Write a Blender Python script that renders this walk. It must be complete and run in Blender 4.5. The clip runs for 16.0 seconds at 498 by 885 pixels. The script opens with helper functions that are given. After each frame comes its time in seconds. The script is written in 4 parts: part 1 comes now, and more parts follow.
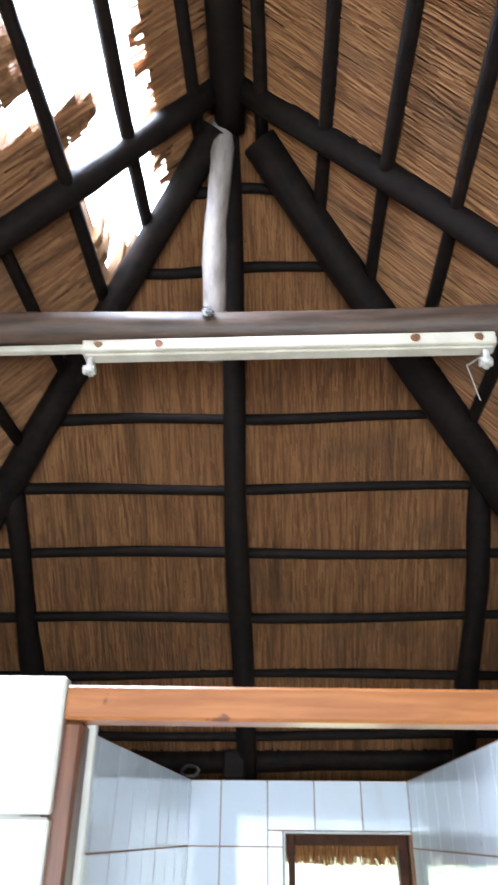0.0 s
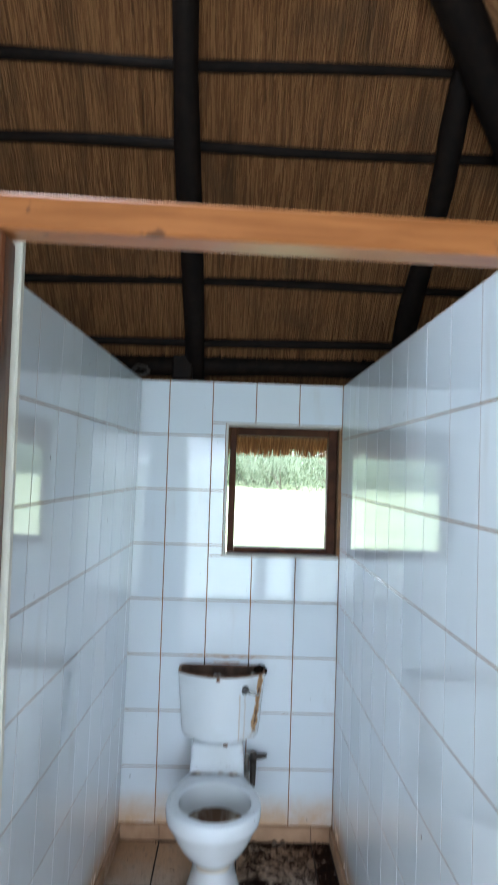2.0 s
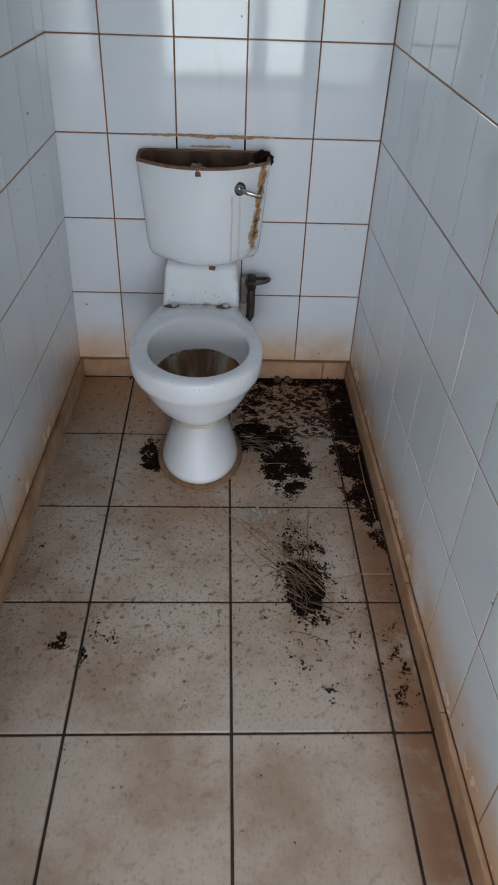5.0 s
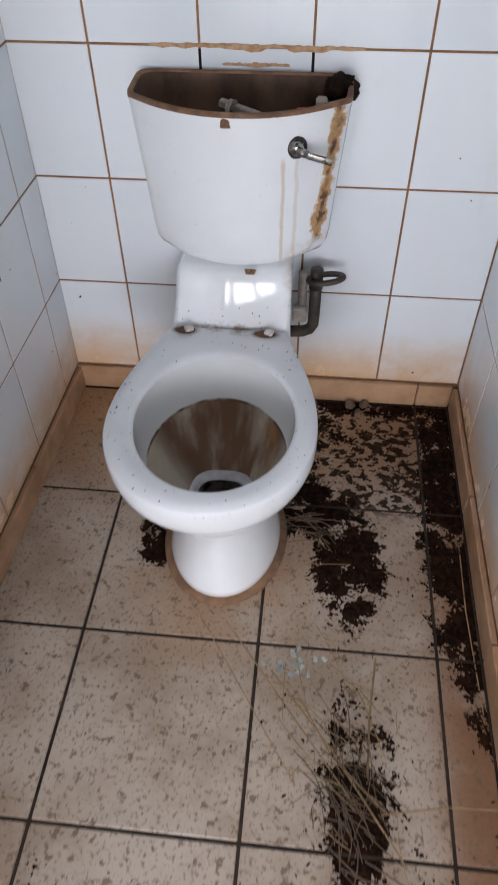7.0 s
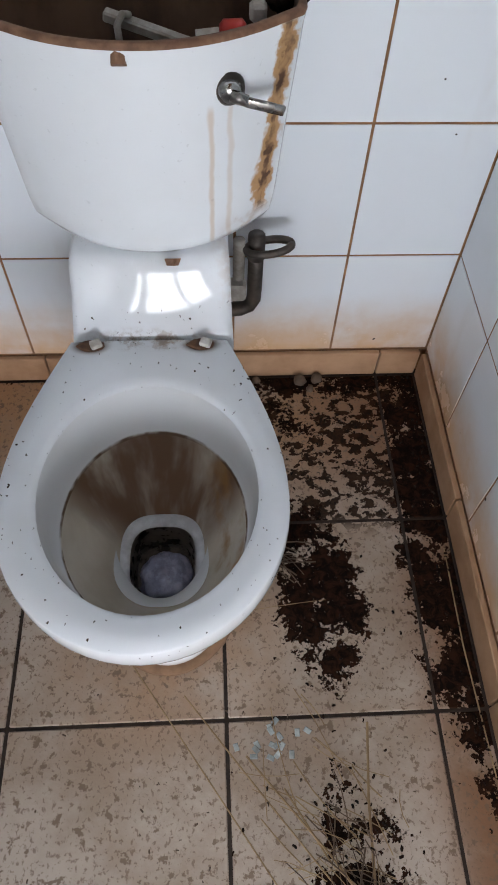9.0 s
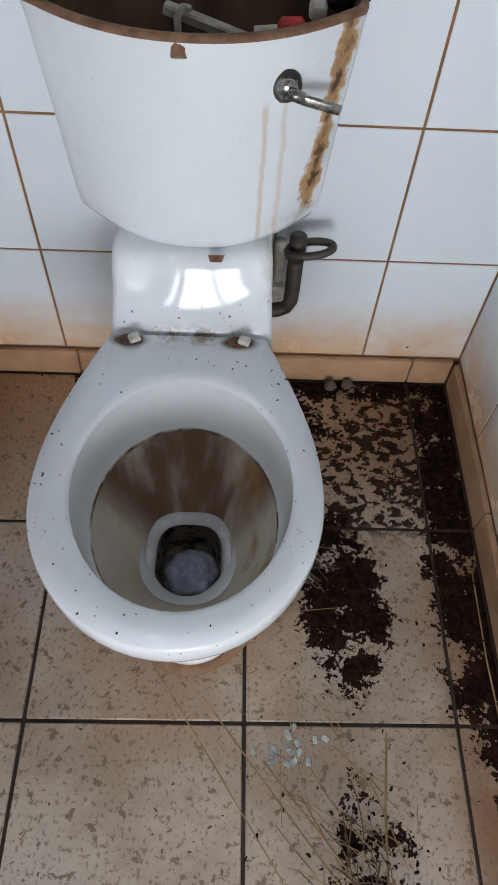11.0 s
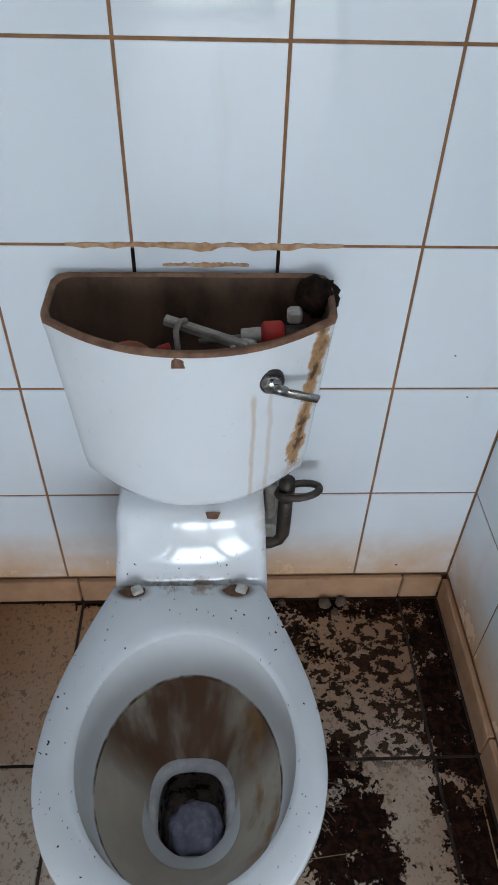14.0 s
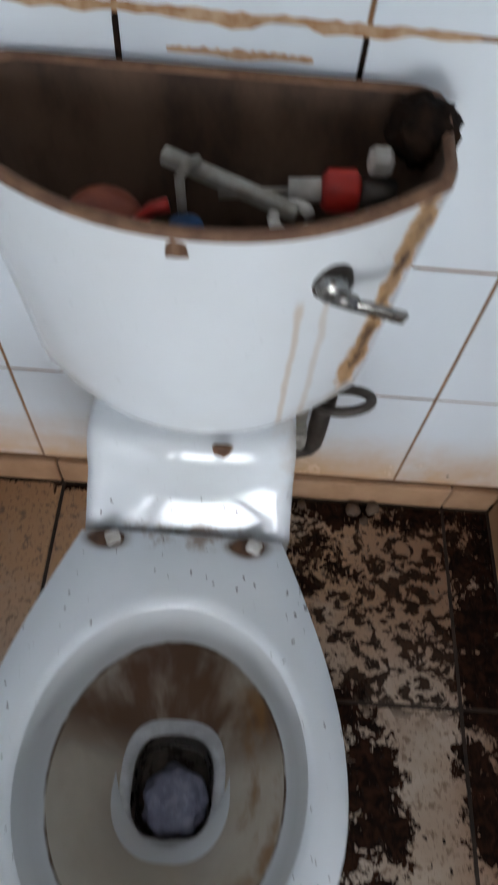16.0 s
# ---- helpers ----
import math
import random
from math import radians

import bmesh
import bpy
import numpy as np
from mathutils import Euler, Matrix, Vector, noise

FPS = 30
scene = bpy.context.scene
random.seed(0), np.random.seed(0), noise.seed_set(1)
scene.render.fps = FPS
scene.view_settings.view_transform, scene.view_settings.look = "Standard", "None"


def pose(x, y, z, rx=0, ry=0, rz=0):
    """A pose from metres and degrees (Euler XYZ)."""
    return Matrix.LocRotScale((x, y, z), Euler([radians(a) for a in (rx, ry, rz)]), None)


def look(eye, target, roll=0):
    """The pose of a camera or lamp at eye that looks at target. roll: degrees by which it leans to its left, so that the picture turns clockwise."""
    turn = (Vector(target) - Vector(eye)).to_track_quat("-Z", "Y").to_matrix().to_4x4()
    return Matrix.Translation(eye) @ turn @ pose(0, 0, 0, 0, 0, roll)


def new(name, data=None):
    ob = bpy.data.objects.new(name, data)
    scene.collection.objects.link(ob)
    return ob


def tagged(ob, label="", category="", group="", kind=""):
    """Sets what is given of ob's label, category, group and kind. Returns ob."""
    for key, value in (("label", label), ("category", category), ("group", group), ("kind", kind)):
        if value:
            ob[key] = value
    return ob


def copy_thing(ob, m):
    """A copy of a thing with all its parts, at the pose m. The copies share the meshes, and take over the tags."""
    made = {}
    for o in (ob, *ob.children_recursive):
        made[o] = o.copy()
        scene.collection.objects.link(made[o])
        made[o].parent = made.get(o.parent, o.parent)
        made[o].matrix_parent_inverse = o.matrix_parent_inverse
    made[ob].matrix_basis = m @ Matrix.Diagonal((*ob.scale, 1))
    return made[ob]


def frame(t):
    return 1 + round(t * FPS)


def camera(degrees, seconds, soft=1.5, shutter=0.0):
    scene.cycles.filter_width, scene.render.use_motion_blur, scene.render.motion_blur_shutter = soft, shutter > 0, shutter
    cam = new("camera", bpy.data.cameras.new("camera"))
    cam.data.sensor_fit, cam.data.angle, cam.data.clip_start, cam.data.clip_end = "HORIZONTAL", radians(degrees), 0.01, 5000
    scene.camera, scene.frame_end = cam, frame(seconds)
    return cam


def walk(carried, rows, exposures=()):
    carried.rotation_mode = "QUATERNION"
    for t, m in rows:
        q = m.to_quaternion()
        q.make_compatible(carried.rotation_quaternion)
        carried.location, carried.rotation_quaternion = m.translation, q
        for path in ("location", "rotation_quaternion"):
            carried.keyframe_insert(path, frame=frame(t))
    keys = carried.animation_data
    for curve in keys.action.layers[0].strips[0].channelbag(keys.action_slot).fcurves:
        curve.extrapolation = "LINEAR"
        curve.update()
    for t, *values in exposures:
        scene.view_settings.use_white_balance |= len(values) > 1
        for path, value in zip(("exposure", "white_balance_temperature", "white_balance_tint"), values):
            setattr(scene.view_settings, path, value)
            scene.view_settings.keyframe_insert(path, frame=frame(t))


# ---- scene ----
cam = camera(39.45, 16.0, soft=1.7, shutter=0.4)
PATH = [
    (0, (0.43, -3.344, 1.86), (0.339, -1.606, 2.845), 0.6),
    (0.5, (0.444, -3.34, 1.833), (0.498, -1.545, 2.714), -0.6),
    (1, (0.451, -3.321, 1.814), (0.537, -1.463, 2.55), 0.2),
    (1.5, (0.462, -3.252, 1.752), (0.533, -1.274, 2.127), 0.5),
    (2, (0.457, -3.191, 1.673), (0.497, -1.193, 1.749), 1.8),
    (2.5, (0.452, -3.098, 1.556), (0.438, -1.125, 1.228), 1.7),
    (3, (0.445, -2.906, 1.497), (0.523, -1.01, 0.866), 1.5),
    (3.5, (0.42, -2.682, 1.438), (0.574, -0.867, 0.616), 2.1),
    (4, (0.426, -2.521, 1.393), (0.618, -0.8, 0.394), 3.0),
    (4.2, (0.45, -2.452, 1.375), (0.572, -0.757, 0.316), 2.4),
    (6.4, (0.526, -1.563, 1.257), (0.57, -0.173, -0.18), 2.4),
    (6.5, (0.545, -1.517, 1.234), (0.526, -0.144, -0.22), 0.9),
    (7, (0.572, -1.322, 1.235), (0.424, 0.034, -0.228), -0.8),
    (7.5, (0.541, -1.117, 1.184), (0.556, 0.111, -0.395), 4.5),
    (8, (0.513, -0.989, 1.153), (0.641, 0.113, -0.511), 5.1),
    (8.5, (0.512, -0.924, 1.161), (0.623, 0.154, -0.52), 3.3),
    (11, (0.479, -0.926, 1.149), (0.541, 0.169, -0.523), 4.2),
    (11.5, (0.481, -0.925, 1.145), (0.552, 0.15, -0.54), 3.9),
    (12, (0.481, -0.927, 1.146), (0.54, 0.15, -0.538), 3.0),
    (12.5, (0.472, -0.915, 1.166), (0.537, 0.227, -0.475), 3.4),
    (13, (0.457, -0.878, 1.194), (0.575, 0.336, -0.391), 4.1),
    (13.5, (0.461, -0.869, 1.235), (0.571, 0.423, -0.288), 3.2),
    (14, (0.47, -0.877, 1.272), (0.55, 0.583, -0.093), 1.9),
    (14.5, (0.496, -0.867, 1.233), (0.56, 0.474, -0.25), 2.8),
    (15, (0.554, -0.853, 1.19), (0.446, 0.367, -0.391), 0.6),
    (15.2, (0.56, -0.832, 1.17), (0.43, 0.354, -0.435), 2.1),
    (15.4, (0.558, -0.792, 1.15), (0.441, 0.367, -0.476), 3.3),
    (15.5, (0.55, -0.748, 1.136), (0.456, 0.341, -0.54), 5.1),
    (15.7, (0.522, -0.676, 1.103), (0.493, 0.316, -0.633), 4.6),
    (16, (0.466, -0.559, 1.123), (0.517, 0.448, -0.604), 6.7),
]
walk(cam, [(t, look(eye, target, roll)) for t, eye, target, roll in PATH],
     exposures=[(0, 1.55, 5650, 12), (1.0, 1.15, 5650, 11), (2.0, 0.82, 5620, 6), (2.7, 0.6, 6000, 7), (3.5, 0.25, 6200, 9), (4.1, 0.15, 6150, 10), (6.4, 0.95, 6550, 17), (7.0, 1.05, 6600, 18), (11, 1.03, 6480, 13), (12.5, 1.03, 6420, 14), (14, 0.86, 6100, 10), (16, 0.92, 6400, 12)]
)

# ---- light ----
world = bpy.data.worlds.new("sky")
scene.world = world
world.use_nodes = True
wn = world.node_tree.nodes
sky = wn.new("ShaderNodeTexSky")
sky.sky_type = "NISHITA"
sky.sun_disc = False
sky.sun_elevation = radians(58)
sky.sun_rotation = radians(200)
sky.dust_density = 3.0
wn["Background"].inputs["Strength"].default_value = 0.12
# bright, mostly closed cloud over the blue sky
cloud = wn.new("ShaderNodeTexNoise")
cloud.inputs["Scale"].default_value, cloud.inputs["Detail"].default_value = 2.2, 5
cover = wn.new("ShaderNodeMapRange")
cover.inputs["From Min"].default_value, cover.inputs["From Max"].default_value = 0.25, 0.50
cover.inputs["To Min"].default_value = 0.35
blend_sky = wn.new("ShaderNodeMix")
blend_sky.data_type = "RGBA"
blend_sky.inputs[7].default_value = (38, 40, 42, 1)
wl = world.node_tree.links
wl.new(wn.new("ShaderNodeTexCoord").outputs["Generated"], cloud.inputs["Vector"])
wl.new(cloud.outputs["Fac"], cover.inputs["Value"])
wl.new(cover.outputs["Result"], blend_sky.inputs[0])
wl.new(sky.outputs[0], blend_sky.inputs[6])
wl.new(blend_sky.outputs[2], wn["Background"].inputs["Color"])

sun = new("sun", bpy.data.lights.new("sun", "SUN"))
sun.data.energy, sun.data.angle, sun.data.color = 1.2, radians(12), (1, 0.96, 0.9)
sun.matrix_world = look((0, 0, 0), (-0.2, 0.45, -0.85))


def sky_lamp(name, eye, target, w, h, power, color=(0.86, 0.93, 1.0), spread=math.pi):
    lamp = new(name, bpy.data.lights.new(name, "AREA"))
    lamp.data.shape, lamp.data.size, lamp.data.size_y = "RECTANGLE", w, h
    lamp.data.energy, lamp.data.color = power, color
    lamp.data.spread = spread
    lamp.matrix_world = look(eye, target)
    return lamp


# fill lamps added in the unseen front openings, spaced for an even sheen
for x in (-0.725, 0.325, 1.325):
    sky_lamp("open_front_skylight", (x, -5.50, 1.05), (x, 0, 1.0), 0.84, 1.95, 22)
sky_lamp("roof_gap_skylight", (-0.35, -2.2, 4.05), (0.3, -2.0, 1.5), 0.3, 0.9, 66, spread=2.1)


# ---- materials ----
class Mat:
    """A node material with short calls."""

    def __init__(self, name, rough=0.5, metal=0.0, spec=0.5):
        self.m = bpy.data.materials.new(name)
        self.m.use_nodes = True
        self.n, self.l = self.m.node_tree.nodes, self.m.node_tree.links
        self.b = self.n["Principled BSDF"]
        self.b.inputs["Roughness"].default_value = rough
        self.b.inputs["Metallic"].default_value = metal
        self.b.inputs["Specular IOR Level"].default_value = spec
        self.pos = self.n.new("ShaderNodeNewGeometry").outputs["Position"]

    def put(self, sock, v):
        if isinstance(v, (int, float)):
            sock.default_value = v
        elif isinstance(v, tuple):
            sock.default_value = (*v, 1) if len(v) == 3 and sock.type == "RGBA" else v
        else:
            self.l.new(v, sock)

    def noise(self, scale, detail=4, rough=0.6, stretch=(1, 1, 1), distort=0.0, src=None):
        mp = self.n.new("ShaderNodeMapping")
        mp.inputs["Scale"].default_value = stretch
        self.l.new(src or self.pos, mp.inputs["Vector"])
        t = self.n.new("ShaderNodeTexNoise")
        t.inputs["Scale"].default_value, t.inputs["Detail"].default_value = scale, detail
        t.inputs["Roughness"].default_value, t.inputs["Distortion"].default_value = rough, distort
        self.l.new(mp.outputs[0], t.inputs["Vector"])
        return t.outputs["Fac"]

    def ramp(self, fac, lo, hi, a=0.0, b=1.0):
        r = self.n.new("ShaderNodeMapRange")
        r.interpolation_type = "SMOOTHSTEP"
        for k, v in (("Value", fac), ("From Min", lo), ("From Max", hi), ("To Min", a), ("To Max", b)):
            self.put(r.inputs[k], v)
        return r.outputs["Result"]

    def math(self, op, a, b=0.0, c=0.0):
        m = self.n.new("ShaderNodeMath")
        m.operation = op
        for i, v in enumerate((a, b, c)):
            self.put(m.inputs[i], v)
        return m.outputs[0]

    def mul(self, *vs):
        out = vs[0]
        for v in vs[1:]:
            out = self.math("MULTIPLY", out, v)
        return out

    def mix(self, fac, a, b):
        m = self.n.new("ShaderNodeMix")
        m.data_type = "RGBA"
        self.put(m.inputs[0], fac)
        self.put(m.inputs[6], a)
        self.put(m.inputs[7], b)
        return m.outputs[2]

    def xyz(self, src=None):
        s = self.n.new("ShaderNodeSeparateXYZ")
        self.l.new(src or self.pos, s.inputs[0])
        return s.outputs

    def blob(self, c, r):
        """1 inside an ellipsoid round c with radii r, 0 outside, soft between."""
        d = self.n.new("ShaderNodeVectorMath")
        d.operation = "SUBTRACT"
        self.l.new(self.pos, d.inputs[0])
        d.inputs[1].default_value = c
        s = self.n.new("ShaderNodeVectorMath")
        s.operation = "DIVIDE"
        self.l.new(d.outputs[0], s.inputs[0])
        s.inputs[1].default_value = r
        ln = self.n.new("ShaderNodeVectorMath")
        ln.operation = "LENGTH"
        self.l.new(s.outputs[0], ln.inputs[0])
        return self.ramp(ln.outputs["Value"], 0.35, 1.0, 1.0, 0.0)

    def rnd(self):
        return self.n.new("ShaderNodeObjectInfo").outputs["Random"]

    def island(self):
        return self.n.new("ShaderNodeNewGeometry").outputs["Random Per Island"]

    def color(self, c):
        self.put(self.b.inputs["Base Color"], c)
        return self

    def rough(self, r):
        self.put(self.b.inputs["Roughness"], r)
        return self

    def bump(self, h, strength=0.3, dist=0.002):
        b = self.n.new("ShaderNodeBump")
        b.inputs["Strength"].default_value, b.inputs["Distance"].default_value = strength, dist
        self.l.new(h, b.inputs["Height"])
        self.l.new(b.outputs[0], self.b.inputs["Normal"])
        return self


def mat_wall_tile():
    k = Mat("white_glazed_tile", 0.07, 0, 0.55)
    p = k.xyz()
    tone = k.ramp(k.rnd(), 0, 1, 0.0, 1.0)
    base = k.mix(tone, (0.70, 0.75, 0.80), (0.76, 0.80, 0.84))
    base = k.mix(k.ramp(k.noise(1.7, 3), 0.42, 0.75, 0, 0.25), base, (0.62, 0.66, 0.68))
    # rust-coloured splashes of mud low on the wall
    splash = k.mul(k.ramp(p[2], 0.06, 0.26, 1, 0), k.ramp(k.noise(14, 5, 0.65), 0.36, 0.68), 0.5)
    base = k.mix(splash, base, (0.58, 0.34, 0.15))
    wash = k.mul(k.ramp(p[2], 0.05, 0.24, 1, 0), k.ramp(k.noise(5, 4), 0.22, 0.55), 0.9)
    base = k.mix(wash, base, (0.60, 0.36, 0.17))
    # fly specks
    speck = k.ramp(k.noise(46, 2, 0.4), 0.78, 0.80)
    base = k.mix(speck, base, (0.06, 0.05, 0.04))
    smear = k.mul(k.ramp(k.noise(7, 4, 0.6, (1, 1, 0.25)), 0.58, 0.75), 0.22)
    base = k.mix(smear, base, (0.50, 0.46, 0.40))
    k.color(base)
    k.rough(k.ramp(k.math("ADD", splash, k.mul(k.noise(9, 4), 0.35)), 0.12, 0.9, 0.05, 0.45))
    k.bump(k.noise(6, 2), 0.05, 0.004)
    return k.m


def mat_grout(name, a, b):
    k = Mat(name, 0.9)
    k.color(k.mix(k.ramp(k.noise(22, 4), 0.3, 0.7), a, b)).bump(k.noise(300, 3), 0.5, 0.001)
    return k.m


def mat_floor_tile():
    k = Mat("beige_floor_tile", 0.45)
    p = k.xyz()
    tone = k.mix(k.rnd(), (0.45, 0.375, 0.305), (0.51, 0.43, 0.355))
    tone = k.mix(k.ramp(k.noise(3.5, 6, 0.65), 0.38, 0.66), tone, (0.34, 0.25, 0.18))
    # reddish earth towards the walls
    earth = k.math("MAXIMUM", k.ramp(p[0], 0.78, 0.90), k.ramp(p[1], -0.46, -0.15))
    earth = k.mul(earth, k.ramp(k.noise(8, 5), 0.22, 0.52), 0.92)
    tone = k.mix(earth, tone, k.mix(k.ramp(p[0], 0.5, 0.85), (0.42, 0.235, 0.115), (0.23, 0.11, 0.05)))
    foot = k.mul(k.blob((0.42, -0.52, 0), (0.28, 0.30, 0.2)), k.ramp(k.noise(9, 4), 0.25, 0.6), 0.7)
    tone = k.mix(foot, tone, (0.36, 0.20, 0.10))
    grain = k.math("MAXIMUM", k.mul(k.ramp(k.noise(150, 3, 0.6, (1, 0.8, 1), 0.3), 0.55, 0.64), 0.7), k.mul(k.ramp(k.noise(48, 4, 0.62), 0.582, 0.64), 0.9))
    tone = k.mix(k.mul(grain, k.ramp(p[1], -1.55, -1.0, 0.35, 1.0)), tone, (0.17, 0.11, 0.07))
    # black damp dirt
    n1 = k.noise(16, 6, 0.62, (1, 1, 1), 0.4)
    n2 = k.noise(55, 4, 0.7, (1, 1, 1), 0.8)
    n3 = k.noise(140, 3, 0.6)
    nn = k.math("ADD", k.math("ADD", k.mul(n1, 0.95), k.mul(n2, 0.50)), k.math("SUBTRACT", k.mul(n3, 0.42), 0.435))
    area = k.mul(k.blob((0.685, -0.50, 0), (0.13, 0.23, 0.3)), 1.15)
    for c, r, s in (((0.60, -0.10, 0), (0.16, 0.26, 0.3), 0.72), ((0.72, -0.02, 0), (0.34, 0.07, 0.3), 1.1), ((0.915, -0.34, 0), (0.115, 0.74, 0.3), 1.2), ((0.60, -0.37, 0), (0.17, 0.13, 0.3), 1.3),
                    ((0.92, -0.66, 0), (0.06, 0.30, 0.3), 1.1), ((0.70, -0.93, 0), (0.11, 0.24, 0.3), 0.85), ((0.705, -1.0, 0), (0.075, 0.17, 0.3), 1.5), ((0.28, -0.46, 0), (0.06, 0.14, 0.3), 1.1),
                    ((0.17, -1.15, 0), (0.13, 0.12, 0.3), 0.62), ((0.80, -1.2, 0), (0.25, 0.25, 0.3), 0.5), ((0.5, 0.0, 0), (0.6, 0.05, 0.3), 1.2)):
        area = k.math("MAXIMUM", area, k.mul(k.blob(c, r), s))
    # finely mottled dirt on the two tiles in the corner
    mott = k.mul(k.ramp(p[0], 0.50, 0.58), k.ramp(p[1], -0.40, -0.34))
    fine = k.math("ADD", k.mul(k.noise(42, 5, 0.62, (1, 1.25, 1), 0.3), 0.75), k.mul(k.noise(7, 3), 0.35))
    mott = k.mul(mott, k.ramp(fine, 0.555, 0.575), 0.93)
    thr = k.math("SUBTRACT", 0.74, k.mul(area, 0.30))
    mask = k.math("MAXIMUM", k.ramp(k.math("SUBTRACT", nn, thr), -0.012, 0.02), mott)
    tone = k.mix(mask, tone, k.mix(k.ramp(n2, 0.4, 0.65), (0.007, 0.0035, 0.0025), (0.030, 0.012, 0.006)))
    k.color(tone)
    k.rough(k.ramp(mask, 0, 1, 0.42, 0.8))
    k.put(k.b.inputs["Specular IOR Level"], k.ramp(mask, 0, 1, 0.45, 0.06))
    k.bump(k.math("ADD", k.mul(mask, 0.5), k.mul(k.noise(120, 4), 0.4)), 0.5, 0.003)
    return k.m


def mat_porcelain(name, rim=False):
    k = Mat(name, 0.06, 0, 0.6)
    p = k.xyz()
    base = k.mix(k.ramp(k.noise(4, 4), 0.35, 0.75), (0.76, 0.79, 0.82), (0.69, 0.71, 0.72))
    # rust run down the corner of the tank, thin runs below the lever
    off = k.math("SUBTRACT", p[0], k.math("ADD", 0.572, k.mul(k.math("SUBTRACT", p[2], 0.53), 0.125)))
    off = k.math("ADD", off, k.mul(k.math("SUBTRACT", k.noise(38, 5), 0.5), 0.035))
    span = k.mul(k.ramp(p[2], 0.525, 0.555), k.ramp(p[2], 0.775, 0.79, 1, 0), k.ramp(p[1], -0.05, -0.09))
    wide = k.mul(k.ramp(k.math("ABSOLUTE", off), 0.008, 0.013, 1, 0), span)
    core = k.mul(k.ramp(k.math("ABSOLUTE", off), 0.003, 0.006, 1, 0), span, k.ramp(k.noise(35, 3), 0.35, 0.6))
    base = k.mix(k.mul(wide, 0.9), base, (0.40, 0.19, 0.035))
    base = k.mix(core, base, (0.085, 0.032, 0.010))
    for cx, s in ((0.512, 0.45), (0.535, 0.3)):
        run = k.math("ADD", k.math("SUBTRACT", p[0], cx), k.mul(k.math("SUBTRACT", k.noise(18, 2), 0.5), 0.012))
        run = k.mul(k.ramp(k.math("ABSOLUTE", run), 0.001, 0.005, 1, 0), k.ramp(p[2], 0.50, 0.52), k.ramp(p[2], 0.70, 0.715, 1, 0), k.ramp(p[1], -0.1, -0.13), s)
        base = k.mix(run, base, (0.52, 0.33, 0.17))
    low = k.mul(k.ramp(p[2], 0.50, 0.56, 1, 0), k.ramp(p[0], 0.50, 0.57), k.ramp(k.noise(30, 4), 0.45, 0.6), 0.7, k.ramp(p[1], -0.25, -0.2))
    base = k.mix(low, base, (0.42, 0.25, 0.12))
    # rust and dirt along the seat bolts
    seam = k.mul(k.blob((0.42, -0.268, 0.415), (0.14, 0.022, 0.05)), k.ramp(k.noise(50, 5, 0.7), 0.42, 0.6), 0.85)
    base = k.mix(seam, base, (0.22, 0.13, 0.07))
    for bx in (0.338, 0.493):
        base = k.mix(k.mul(k.blob((bx, -0.276, 0.415), (0.034, 0.018, 0.05)), 1.0), base, (0.10, 0.058, 0.034))
    speck = k.ramp(k.noise(150, 3, 0.5, (1, 0.7, 1)), 0.69, 0.71)
    base = k.mix(k.mul(speck, k.ramp(p[2], 0.39, 0.40), k.ramp(p[2], 0.43, 0.45, 1, 0.12)), base, (0.05, 0.035, 0.025))
    ring = k.mul(k.ramp(p[2], 0.0, 0.025, 1, 0), 0.8)
    base = k.mix(ring, base, (0.28, 0.15, 0.08))
    k.color(base)
    k.rough(k.ramp(k.math("ADD", seam, wide), 0, 1, 0.06, 0.6))
    k.bump(k.noise(9, 2), 0.03, 0.004)
    return k.m


def mat_bowl_lining():
    k = Mat("stained_porcelain", 0.16, 0, 0.5)
    p = k.xyz()
    base = k.mix(k.ramp(k.noise(8, 4), 0.3, 0.7), (0.67, 0.61, 0.51), (0.57, 0.50, 0.40))
    base = k.mix(k.ramp(p[2], 0.313, 0.318), base, (0.74, 0.76, 0.77))
    ang = k.math("ARCTAN2", k.math("SUBTRACT", p[0], 0.42), k.math("ADD", p[1], 0.50))
    comb = k.n.new("ShaderNodeCombineXYZ")
    k.put(comb.inputs[0], k.mul(ang, 2.0))
    k.put(comb.inputs[1], k.mul(p[2], 5.0))
    streak = k.noise(0.9, 4, 0.55, (1, 1, 1), 0.2, comb.outputs[0])
    back = k.ramp(p[1], -0.50, -0.43)
    brown = k.mul(k.ramp(streak, 0.24, 0.54), back, k.ramp(p[2], 0.313, 0.318, 1, 0))
    base = k.mix(k.mul(brown, 0.95), base, (0.16, 0.080, 0.042))
    side = k.mul(k.ramp(p[0], 0.48, 0.53), k.ramp(k.noise(11, 4), 0.46, 0.62), k.ramp(p[2], 0.313, 0.318, 1, 0), 0.8)
    base = k.mix(side, base, (0.36, 0.19, 0.07))
    line = k.mul(k.ramp(k.math("ABSOLUTE", k.math("SUBTRACT", p[2], 0.315)), 0.001, 0.004, 1, 0), k.ramp(k.noise(20, 3), 0.4, 0.6))
    base = k.mix(line, base, (0.13, 0.08, 0.05))
    k.color(base)
    k.bump(k.noise(40, 3), 0.1, 0.001)
    return k.m


